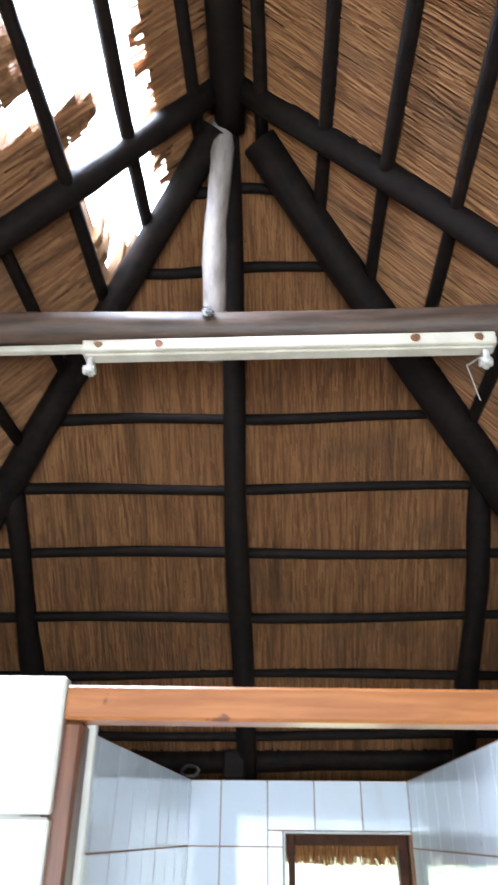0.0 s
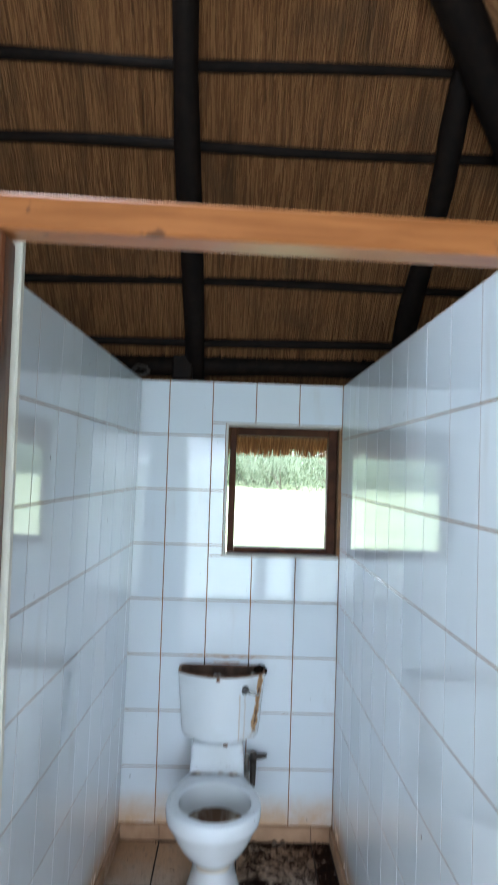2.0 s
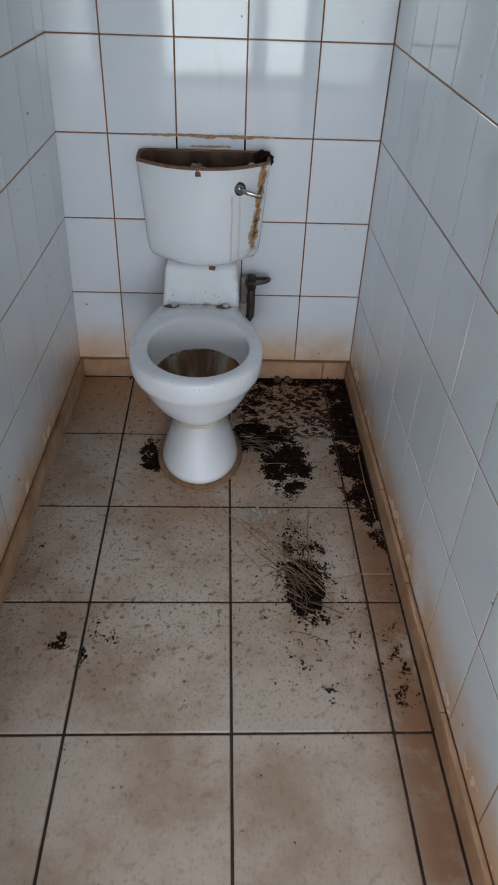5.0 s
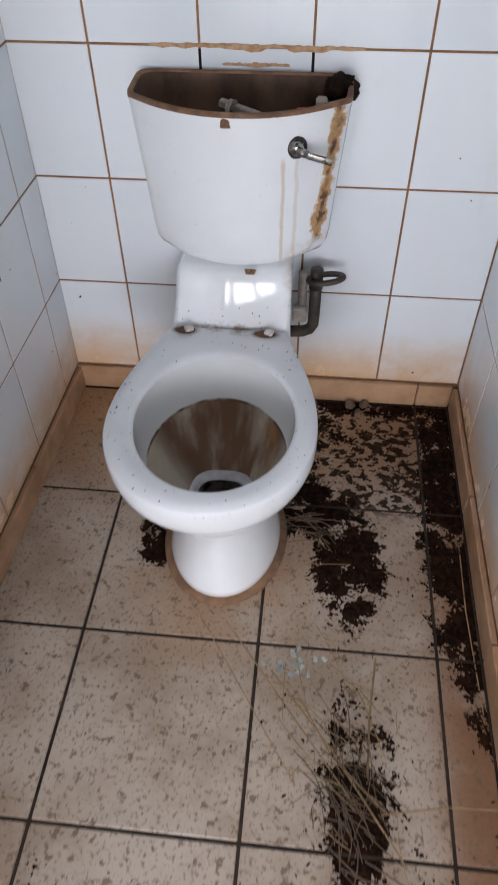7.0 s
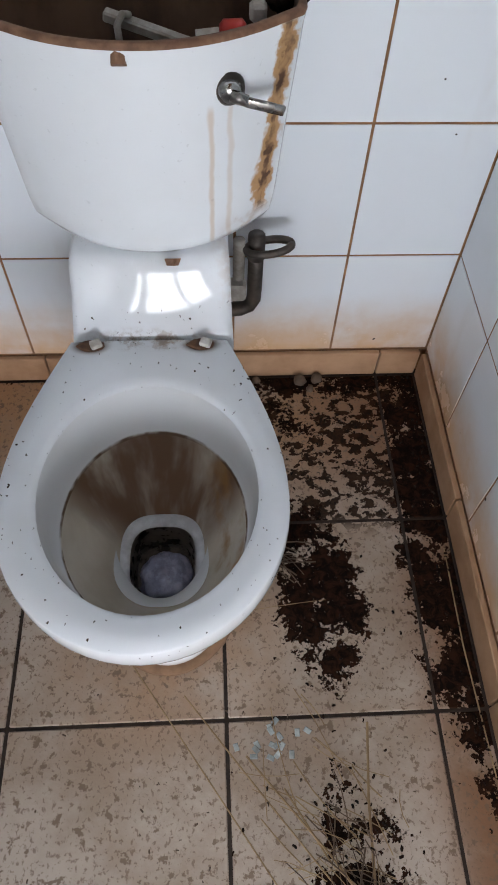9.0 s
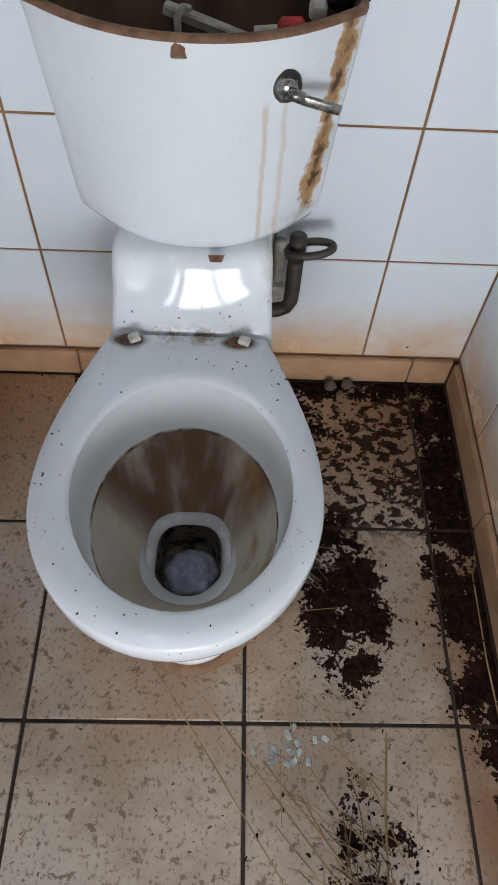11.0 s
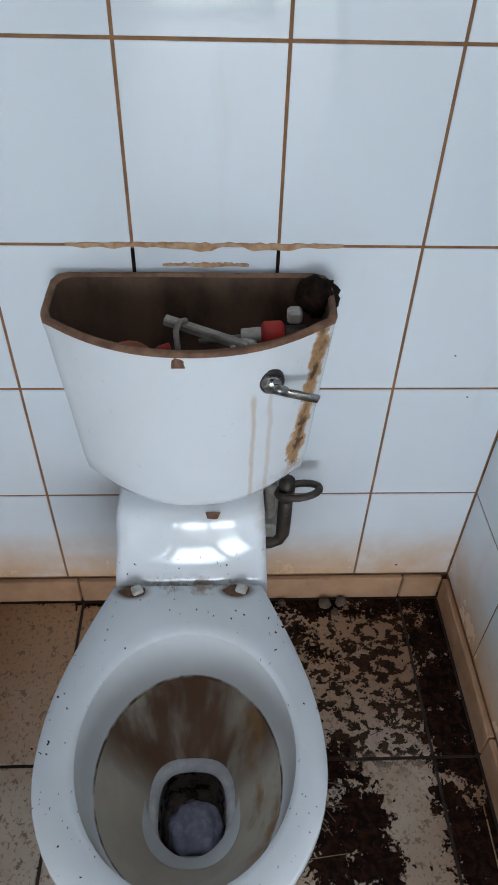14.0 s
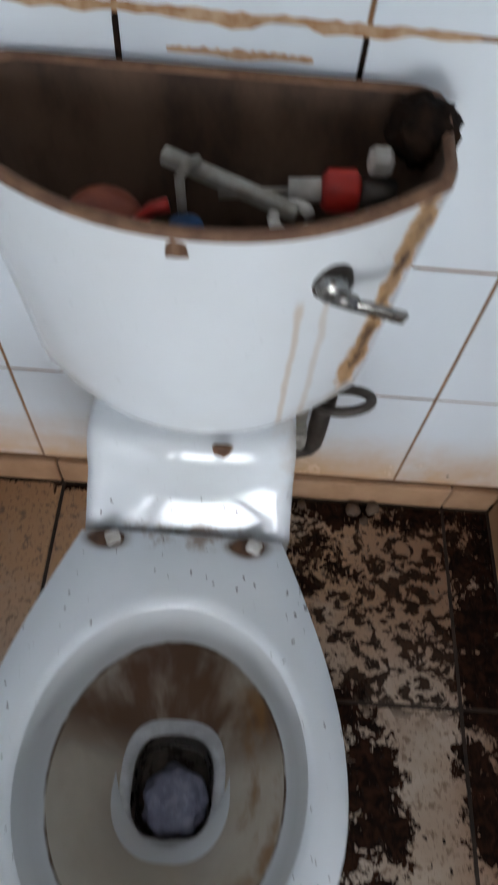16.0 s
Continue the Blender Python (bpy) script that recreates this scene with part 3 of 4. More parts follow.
pole("ridge_pole", (AX, AY + 0.05, AZ - 0.03), (AX, FY, AZ - 0.03), 0.055, 0.055, "dark ridge pole at the top of the roof", "ridge pole")
pole("tie_beam", (XL + 0.4, -1.70, 3.218), (XR - 0.4, -1.70, 3.168), 0.052, 0.058, "brown debarked log beam across the room", "beam", BEAM, bend=0.01)
pole("king_post", (0.240, -1.76, AZ + 0.05), (0.228, -1.655, 3.115), 0.040, 0.036, "pale weathered post between beam and ridge", "post", GREY_POLE, bend=0.008)
pole("wall_plate", (XL, 0.10, 2.155), (XR, 0.10, 2.165), 0.055, 0.06, "dark log lying along the wall top", "wall plate")
for sgn, x in ((-1, XL - 0.1), (1, XR + 0.1)):
    pole("wall_plate", (x, 0.1, 2.26), (x, Y1, 2.26), 0.055, 0.06, "dark log lying along the wall top", "wall plate")

# bolt through beam and post, stub of a plank on the wall plate
bm = tube([(0.222, -1.765, 3.20), (0.222, -1.745, 3.20)], 0.019, 14)
tube([(0.222, -1.775, 3.20), (0.222, -1.76, 3.20)], 0.009, 8, bm)
tagged(part("bolt_head", bm, CHROME), "round galvanised bolt and washer on the beam", "bolt")
tagged(part("timber_stub", box((0.155, 0.0, 2.075), (0.25, 0.12, 2.19), 0.008), POLE), "dark block of timber on the wall top", "timber block")


def coil(c, r, n, label):
    pts = [(c[0] + r * (1 + 0.2 * math.sin(i)) * math.cos(i * 0.5), c[1] + 0.004 * i, c[2] + r * 0.6 * math.sin(i * 0.5)) for i in range(n)]
    tagged(part("wire_coil", tube(pts, 0.003, 6), DARK_METAL, smooth=True), label, "wire")


coil((0.02, -0.12, 2.10), 0.035, 30, "small coil of wire lying on the wall top")
coil((0.255, -0.03, 2.20), 0.022, 16, "loop of wire tied round the wall plate")

# fluorescent fitting without its tubes
TL, TR, TZ, TY = -0.152, 1.054, 3.114, -1.70
lamp_ob = empty("fluorescent_batten", "cream rusty fluorescent batten without tube under the beam", "lamp fitting")
part("channel", box((TL, TY - 0.03, TZ - 0.022), (TR, TY + 0.03, TZ + 0.020), 0.006, seg=2), CREAM, lamp_ob)
part("cover_strip", box((TL + 0.012, TY - 0.020, TZ - 0.032), (TR - 0.012, TY + 0.020, TZ - 0.023), 0.003), CREAM, lamp_ob)
for x in (TL + 0.03, TR - 0.03):
    bm = box((x - 0.012, TY - 0.018, TZ - 0.085), (x + 0.006, TY + 0.018, TZ - 0.033), 0.004)
    tube([(x - 0.022, TY, TZ - 0.07), (x + 0.012, TY, TZ - 0.07)], 0.014, 12, bm)
    part("lamp_holder", bm, WHITE_PLASTIC, lamp_ob, "white plastic lamp holder")
for x in (TL + 0.05, TL + 0.23, TR - 0.23, TR - 0.05):
    part("rust_spot", tube([(x, TY - 0.0315, TZ), (x, TY - 0.029, TZ)], 0.013, 9, wobble=0.3, rng=rng), RUST, lamp_ob, "brown rusty screw hole")
bm = box((XL + 0.4, TY - 0.012, TZ - 0.004), (TL - 0.004, TY + 0.012, TZ + 0.018), 0.003)
tagged(part("conduit_strip", bm, CREAM), "thin cream cable strip leading to the lamp", "cable duct")
bm = tube([(TR - 0.01, TY - 0.01, TZ - 0.03), (TR - 0.08, TY + 0.03, TZ - 0.06), (TR - 0.05, TY + 0.06, TZ - 0.16)], 0.002, 5)
tagged(part("loose_wire", bm, WHITE_PLASTIC), "thin loose wire hanging from the lamp fitting", "wire")

# ---- neighbour stall's white door ----
door = empty("door_neighbour", "white painted board door beside the stall opening", "door")
door.matrix_world = pose(0.075, -2.165, 0, 0, 0, 3.5)
for i in range(6):
    x1 = -i * 0.13
    part("board", box((x1 - 0.127, -0.018, 1.885), (x1, 0.018, 2.085), 0.004), WHITE_PAINT, door)
part("stile", box((-0.078, -0.018, 0.1), (0, 0.018, 1.881), 0.004), WHITE_PAINT, door)
part("stile", box((-0.828, -0.018, 0.1), (-0.763, 0.018, 1.881), 0.004), WHITE_PAINT, door)
part("rail", box((-0.76, -0.013, 0.1), (-0.081, 0.012, 0.9), 0.004), WHITE_PAINT, door)

# ---- window ----
win = empty("window_1", "dark brown wooden window frame open to the bush", "window", kind="structure")
F = 0.042
part("frame_bar", box((WX0 + 0.010, 0.03, WZ0 + 0.010), (WX0 + 0.010 + F * 0.7, 0.10, WZ1 - 0.010), 0.004), WINDOW_WOOD, win)
part("frame_bar", box((WX1 - F - 0.004, 0.03, WZ0 + 0.010), (WX1 - 0.004, 0.10, WZ1 - 0.010), 0.004), WINDOW_WOOD, win)
part("frame_bar", box((WX0 + 0.0105 + F * 0.7, 0.032, WZ0 + 0.010), (WX1 - F - 0.0045, 0.10, WZ0 + 0.010 + F * 0.7), 0.004), WINDOW_WOOD, win)
part("frame_bar", box((WX0 + 0.0105 + F * 0.7, 0.032, WZ1 - 0.010 - F), (WX1 - F - 0.0045, 0.10, WZ1 - 0.010), 0.004), WINDOW_WOOD, win)
for lo, hi in (((WX0 - 0.010, -0.004, WZ1 - 0.009), (WX1 + 0.008, 0.05, WZ1 + 0.001)), ((WX0 - 0.010, -0.006, WZ0 - 0.001), (WX1 + 0.008, 0.05, WZ0 + 0.009)), ((WX0 - 0.010, -0.004, WZ0 + 0.0092), (WX0 + 0.0, 0.05, WZ1 - 0.0092))):
    part("tile_trim", box(lo, hi, 0.002), WHITE_PAINT, win, "white edging strip")

# ---- toilet ----
CX = 0.425
toilet = empty("toilet", "white porcelain toilet without seat, stained bowl and open cistern", "toilet")
N = 56


def pan_ring(s, z, dy=0.0, back=1.0):
    """Plan outline of the pan, scaled by s round its middle."""
    out = []
    for i in range(N):
        th = 2 * math.pi * i / N
        if th <= math.pi:
            u = th / math.pi
            v = min(u, 1 - u) / 0.36
            if v <= 1:
                w, y = 0.110 + 0.070 * (0.35 * (0.5 + 0.5 * math.cos(math.pi * v)) + 0.65 * (1 - v ** 2.4)), 0.255 * v
            else:
                w, y = 0.110 * (0.5 - min(u, 1 - u)) / 0.14, 0.255
            x = w if u < 0.5 else -w
            y *= back
        else:
            x, y = 0.18 * math.cos(th), 0.192 * math.sin(th)
        out.append((CX - 0.005 + x * s, -0.518 + dy + y * s, z))
    return out


def oval(cy, rx, ry, z, p=2.0):
    out = []
    for i in range(N):
        th = 2 * math.pi * i / N
        c, s = math.cos(th), math.sin(th)
        out.append((CX + rx * math.copysign(abs(c) ** (2 / p), c), cy + ry * math.copysign(abs(s) ** (2 / p), s), z))
    return out


def blend(a, b, t):
    return [tuple(p * (1 - t) + q * t for p, q in zip(u, v)) for u, v in zip(a, b)]


hole = lambda z, s=1.0: oval(-0.505, 0.137 * s, 0.160 * s, z)
top = pan_ring(0.985, 0.411)
waist = oval(-0.44, 0.074, 0.125, 0.19)
rings = [oval(-0.449, 0.117, 0.165, 0.0), oval(-0.449, 0.116, 0.163, 0.015), oval(-0.447, 0.106, 0.153, 0.05), oval(-0.442, 0.088, 0.136, 0.11), waist,
         blend(waist, pan_ring(0.84, 0.225, 0.02), 0.20), blend(waist, pan_ring(0.88, 0.26, 0.01), 0.42), blend(waist, pan_ring(0.90, 0.295), 0.64), blend(waist, pan_ring(0.93, 0.325), 0.82),
         pan_ring(0.935, 0.343), pan_ring(0.965, 0.350), pan_ring(0.985, 0.362), pan_ring(1.0, 0.378), pan_ring(1.0, 0.396), pan_ring(0.995, 0.405), top,
         blend(top, hole(0.413), 0.5), blend(top, hole(0.413), 0.82), hole(0.411, 1.02), hole(0.406, 0.995)]
bm = loft(rings, True, False)
part("pan", bm, PORCELAIN, toilet, smooth=True)
rings = [hole(0.4055, 0.995), hole(0.39, 0.985), hole(0.355, 0.965), hole(0.33, 0.94), hole(0.318, 0.915), hole(0.3145, 0.90), hole(0.309, 0.893), oval(-0.50, 0.112, 0.132, 0.28), oval(-0.497, 0.098, 0.117, 0.245),
         oval(-0.494, 0.080, 0.095, 0.21), oval(-0.496, 0.068, 0.079, 0.188, 2.6), oval(-0.497, 0.064, 0.074, 0.178, 3)]
part("bowl_lining", loft(rings, False, False), LINING, toilet, "brown-stained inside of the bowl", True)
rings = [oval(-0.497, 0.064, 0.074, 0.1785, 3), oval(-0.498, 0.058, 0.067, 0.180, 3), oval(-0.498, 0.053, 0.061, 0.176, 3), oval(-0.498, 0.050, 0.058, 0.168, 3)]
# dark colour stands in for the shade down in the trap hole
part("trap_well", loft([oval(-0.498, 0.050, 0.058, 0.168, 3), oval(-0.498, 0.047, 0.054, 0.140, 3), oval(-0.498, 0.044, 0.05, 0.11, 3)], False, True), mat_plain("shaded_trap_well", (0.02, 0.015, 0.012), (0.09, 0.07, 0.055), 0.3, scale=50), toilet, "trap opening with its depth shade painted in", True)
part("trap_lip", loft(rings, False, False), mat_plain("grey_trap_glaze", (0.66, 0.68, 0.70), (0.46, 0.47, 0.49), 0.12, scale=40), toilet, "grey lip round the trap", True)
bm = bmesh.new()
bmesh.ops.create_icosphere(bm, subdivisions=4, radius=1)
for v in bm.verts:
    v.co *= 1 + 0.22 * noise.noise(v.co * 2.1) + 0.08 * noise.noise(v.co * 6)
    v.co = Vector((CX + 0.004 + v.co.x * 0.039, -0.514 + v.co.y * 0.041, 0.144 + v.co.z * 0.022))
tagged(part("wet_rag", bm, TRAP_RAG, smooth=True), "crumpled bluish grey rag in the toilet trap", "rag")

# ramp between pan and tank
prof = [(-0.260, 0.405), (-0.254, 0.413), (-0.246, 0.422), (-0.236, 0.436), (-0.227, 0.455), (-0.219, 0.478), (-0.212, 0.494), (-0.204, 0.502), (-0.195, 0.504), (-0.06, 0.504)]
rings = []
for k, (y, z) in enumerate(prof):
    hw = 0.114 - 0.006 * k / 9
    r = []
    nn = 24
    for i in range(nn + 1):
        u = -1 + 2 * i / nn
        edge = max(0, abs(u) - 0.93) / 0.07
        r.append((CX + hw * u, y + 0.012 * u * u * (1 if k > 3 else 0), z - 0.007 * edge * edge))
    r += [(CX + hw, max(y, -0.255), z - 0.09), (CX - hw, max(y, -0.255), z - 0.09)]
    rings.append(r)
part("tank_ramp", loft(rings), PORCELAIN, toilet, smooth=True)
for m in (toilet.children[-1],):
    m.data.set_sharp_from_angle(angle=radians(50))
part("tank_chip", tube([(0.458, -0.212, 0.499), (0.458, -0.206, 0.506)], 0.009, 8, wobble=0.3, rng=rng), RUST_RIM, toilet, "brown chipped spot")


# open cistern
def tank_ring(z, half, front, side, inset=0.0, yb=-0.012, r=0.022):
    """D-shaped outline: straight back on the wall, bowed front."""
    pts = []
    h, f, s = half - inset, front + inset, side
    nb = 12
    for i in range(nb):
        pts.append((h - r - (2 * h - 2 * r) * i / (nb - 1), yb - inset))
    pts += [(-h + r * 0.3, yb - inset - r * 0.3), (-h, yb - inset - r)]
    pts += [(-h, (s + yb) / 2), (-h + 0.001, s + 0.012), (-h + 0.006, s - 0.004)]
    nf = 22
    for i in range(1, nf):
        u = -1 + 2 * i / nf
        pts.append((u * (h - 0.004), s + (f - s) * (1 - abs(u) ** 2.2) - 0.006 * (1 - u * u)))
    pts += [(h - 0.006, s - 0.004), (h - 0.001, s + 0.012), (h, (s + yb) / 2), (h, yb - inset - r), (h - r * 0.3, yb - inset - r * 0.3)]
    return [(TXC + a, b, z) for a, b in pts]


TXC = 0.431
outer = [(0.498, 0.112, -0.165, -0.09), (0.501, 0.144, -0.182, -0.11), (0.509, 0.158, -0.189, -0.12), (0.524, 0.166, -0.193, -0.125), (0.55, 0.170, -0.194, -0.125), (0.60, 0.174, -0.195, -0.125),
         (0.66, 0.179, -0.195, -0.125), (0.72, 0.185, -0.196, -0.125), (0.766, 0.189, -0.197, -0.125), (0.780, 0.1915, -0.198, -0.125)]
part("tank", loft([tank_ring(*o) for o in outer], True, False), PORCELAIN, toilet, "white cistern with a rust run", True)
lip = [tank_ring(0.780, 0.1915, -0.198, -0.125), tank_ring(0.786, 0.1905, -0.197, -0.124), tank_ring(0.787, 0.185, -0.191, -0.12, 0.0, -0.016), tank_ring(0.783, 0.182, -0.188, -0.118, 0.0, -0.02)]
part("tank_rim", loft(lip, False, False), RUST_RIM, toilet, "rough brown unglazed rim", True)
inside = [tank_ring(0.783, 0.182, -0.188, -0.118, 0.0, -0.02), tank_ring(0.70, 0.168, -0.182, -0.11, 0.0, -0.024), tank_ring(0.60, 0.155, -0.178, -0.105, 0, -0.028), tank_ring(0.575, 0.14, -0.165, -0.10, 0, -0.03)]
part("tank_inside", loft(inside, False, True), TANK_INSIDE, toilet, "muddy brown inside of the cistern", True)
part("rim_chip", tube([(0.418, -0.2055, 0.766), (0.418, -0.197, 0.776)], [0.008, 0.009], 9, wobble=0.2, rng=rng), RUST_RIM, toilet, "brown chipped spot below the rim")

# flush lever
part("lever_boss", tube([(0.532, -0.165, 0.727), (0.532, -0.182, 0.727), (0.532, -0.187, 0.727)], [0.019, 0.019, 0.012], 20), DARK_METAL, toilet, "dark round lever socket", True)
bm = tube([(0.534, -0.186, 0.729), (0.535, -0.195, 0.728)], [0.0135, 0.011], 16)
tube([(0.535, -0.194, 0.728), (0.553, -0.196, 0.722)], [0.008, 0.0065], 10, bm)
part("lever_hub", bm, CHROME, toilet, "tarnished chrome hub", True)
bm = box((-0.02, -0.003, -0.006), (0.026, 0.003, 0.006), 0.0025, seg=2)
bm.transform(pose(0.570, -0.1965, 0.717, 0, 14, 0))
part("lever_arm", bm, CHROME, toilet, "tarnished chrome lever", True)
# seat bolts
RUST_PLATE = mat_plain("dark_rust", (0.06, 0.03, 0.017), (0.15, 0.075, 0.04), 0.8, scale=90, bump=0.5)
for x, a in ((0.346, 25), (0.499, -20)):
    bm = box((-0.008, -0.007, 0), (0.008, 0.007, 0.008), 0.002)
    bm.transform(pose(x, -0.277, 0.4125, 4, 0, a))
    part("bolt_plate", loft([[(x - 0.007 + r * math.cos(i * 0.524) * (1 + 0.15 * math.sin(i * 2.3)), -0.277 + 0.55 * r * math.sin(i * 0.524), z) for i in range(12)] for r, z in ((0.019, 0.408), (0.0185, 0.4135), (0.015, 0.4145))]), RUST_PLATE, toilet, "dark rusty washer under the bolt")
    part("seat_bolt", bm, BOLT, toilet, "square white seat bolt")

# things in the tank
fl = empty("flush_mechanism", "broken grey plastic siphon arm inside the cistern", "flush mechanism")
bm = box((-0.055, -0.0065, -0.006), (0.06, 0.0065, 0.006), 0.002)
bm.transform(pose(0.448, -0.108, 0.752, 6, 12, -14))
part("arm", bm, GREY_PLASTIC, fl)
part("ring", tube([(0.50 + 0.014 * math.cos(a * 0.45), -0.128 + 0.013 * math.sin(a * 0.45), 0.745 - 0.001 * a) for a in range(15)], 0.005, 8), WHITE_PLASTIC, fl, "white plastic ring", True)
part("hook", tube([(0.415, -0.125, 0.71), (0.412, -0.123, 0.765), (0.418, -0.113, 0.772), (0.424, -0.10, 0.765)], 0.004, 8), GREY_PLASTIC, fl, "", True)
part("rod", tube([(0.44, -0.09, 0.725), (0.505, -0.085, 0.73)], 0.004, 8), GREY_PLASTIC, fl, "", True)
part("float_cap", tube([(0.418, -0.14, 0.715), (0.418, -0.14, 0.735)], [0.017, 0.014], 14), BLUE_PLASTIC, fl, "small blue plastic cap", True)
part("link", tube([(0.375, -0.135, 0.725), (0.392, -0.132, 0.742), (0.404, -0.13, 0.745)], 0.0055, 8), RED_PLASTIC, fl, "short red plastic link", True)
vl = empty("fill_valve", "red and white plastic fill valve in the cistern corner", "valve")
part("nozzle", tube([(0.498, -0.088, 0.733), (0.525, -0.088, 0.736)], 0.010, 12), WHITE_PLASTIC, vl, "white plastic nozzle", True)
part("cap", tube([(0.525, -0.088, 0.736), (0.53, -0.088, 0.736), (0.552, -0.088, 0.737), (0.556, -0.088, 0.737)], [0.013, 0.018, 0.018, 0.013], 16), RED_PLASTIC, vl, "red plastic cap", True)
part("stem", tube([(0.556, -0.088, 0.736), (0.575, -0.086, 0.738), (0.58, -0.085, 0.70)], [0.012, 0.014, 0.013], 10), DARK_METAL, vl, "", True)
part("nut", box((0.560, -0.085, 0.748), (0.580, -0.065, 0.768), 0.004), WHITE_PLASTIC, vl, "white plastic nut")
bm = bmesh.new()
bmesh.ops.create_icosphere(bm, subdivisions=4, radius=1)
for v in bm.verts:
    v.co *= 1 + 0.35 * noise.noise(v.co * 2.4) + 0.15 * noise.noise(v.co * 7)
    v.co = Vector((0.603 + v.co.x * 0.027, -0.052 + v.co.y * 0.03, 0.772 + v.co.z * 0.024))
tagged(part("mud_nest", bm, BLACK, smooth=True), "black lump of mud on the cistern corner", "mud nest")
bm = bmesh.new()
bmesh.ops.create_icosphere(bm, subdivisions=3, radius=1)
for v in bm.verts:
    v.co = Vector((0.348 + v.co.x * 0.034, -0.118 + v.co.y * 0.032, 0.712 + v.co.z * 0.026))
tagged(part("float_ball", bm, mat_plain("red_brown_float", (0.30, 0.07, 0.03), (0.20, 0.05, 0.03), 0.5), smooth=True), "red-brown float ball low in the cistern", "float")

# pipe and stopcock beside the tank ramp
pipe = empty("flush_pipe", "dark elbow pipe and stopcock beside the toilet", "pipe")
part("elbow", tube([(0.583, -0.055, 0.41), (0.583, -0.055, 0.30), (0.582, -0.056, 0.275), (0.575, -0.058, 0.262), (0.560, -0.06, 0.256), (0.51, -0.065, 0.256)], 0.013, 12), DARK_METAL, pipe, "", True)
part("collar", tube([(0.555, -0.06, 0.41), (0.555, -0.06, 0.30)], 0.010, 10), GREY_PLASTIC, pipe, "grey plastic pipe end", True)
part("collar", box((0.535, -0.085, 0.295), (0.567, -0.055, 0.33), 0.005), WHITE_PLASTIC, pipe, "white plastic fitting")
pts = [(0.602 + 0.036 * math.cos(2 * math.pi * i / 20), -0.068 + 0.017 * math.sin(2 * math.pi * i / 20), 0.402 + 0.006 * math.cos(2 * math.pi * i / 20)) for i in range(21)]
part("stopcock_loop", tube(pts, 0.0065, 8), DARK_METAL, pipe, "dark oval metal loop", True)
part("stopcock_body", tube([(0.583, -0.055, 0.415), (0.583, -0.055, 0.37)], [0.014, 0.015], 12), DARK_METAL, pipe, "", True)
tagged(part("cement_collar", loft([oval(-0.449, 0.132, 0.179, -0.002), oval(-0.449, 0.128, 0.175, 0.006), oval(-0.449, 0.118, 0.166, 0.010)]), mat_plain("brown_cement", (0.16, 0.09, 0.05), (0.26, 0.15, 0.085), 0.9, scale=30), smooth=True), "brown cement bead round the toilet foot", "cement bead")

# black open joints and crumbling mortar above the tank
for x in (0.35, 0.55):
    tagged(part("open_joint", box((x - 0.0025, -0.0012, 0.768), (x + 0.0025, 0.004, 0.815), 0.0005), BLACK), "black open tile joint above the cistern", "joint")
MORTAR = mat_plain("crumbling_mortar", (0.34, 0.165, 0.07), (0.52, 0.36, 0.23), 0.9, scale=60, bump=0.6)
mr = random.Random(4)
for x0, x1, zz, amp in ((0.26, 0.64, 0.822, 0.010), (0.39, 0.51, 0.792, 0.003)):
    up, dn = [], []
    n = 46
    for i in range(n + 1):
        x = x0 + (x1 - x0) * i / n
        e = math.sin(math.pi * i / n) ** 0.4
        up.append((x, zz + 0.001 + 0.003 * e * mr.random()))
        dn.append((x, zz - 0.002 - e * amp * max(0, noise.noise((x * 30, zz * 9, 1)) + 0.35) * mr.uniform(0.7, 1.1)))
    bm = bmesh.new()
    rows = [[bm.verts.new((x, y, z)) for x, z in side] for side, y in ((up, 0.002), (up, -0.0022), (dn, -0.0018), (dn, 0.002))]
    for a, b in zip(rows, rows[1:]):
        for i in range(n):
            bm.faces.new((a[i], a[i + 1], b[i + 1], b[i]))
    tagged(part("mortar_smear", bm, MORTAR), "crumbling brown mortar along the joint above the cistern", "mortar")

# ---- litter on the floor ----
lit = random.Random(11)


def litter(name, n, centre, spread, length, rad, material, label, category, ang=None, lift=0.004):
    verts_bm = bmesh.new()
    for _ in range(n):
        x, y = lit.gauss(centre[0], spread[0]), lit.gauss(centre[1], spread[1])
        x, y = min(max(x, 0.06), 0.92), min(y, -0.03)
        a = lit.uniform(0, 6.28) if ang is None else lit.gauss(ang, 0.5)
        ln = lit.uniform(*length)
        z = lift + lit.random() * 0.012
        c = lit.gauss(0, 0.2)
        p = [(x + math.cos(a + c * s) * ln * (s - 0.5), y + math.sin(a + c * s) * ln * (s - 0.5), z + 0.004 * math.sin(3 * s)) for s in (0, 0.33, 0.66, 1)]
        tube(p, rad * lit.uniform(0.6, 1.4), 4, verts_bm)
    return tagged(part(name, verts_bm, material), label, category, kind="stuff")


litter("dry_grass", 34, (0.66, -0.86), (0.05, 0.10), (0.05, 0.16), 0.0009, STRAW, "loose dry grass stalks on the floor", "straw", 2.3)
litter("twigs", 80, (0.69, -0.95), (0.025, 0.07), (0.02, 0.09), 0.0011, TWIG, "dark tangled twigs heaped on the floor", "twigs", 2.1)
litter("twigs", 22, (0.60, -0.43), (0.025, 0.03), (0.04, 0.12), 0.001, TWIG, "dark grass stems beside the toilet foot", "twigs", 2.9)
litter("dirt_crumbs", 120, (0.69, -0.92), (0.05, 0.11), (0.002, 0.006), 0.0016, BLACK, "black crumbs of dirt on the tiles", "dirt")
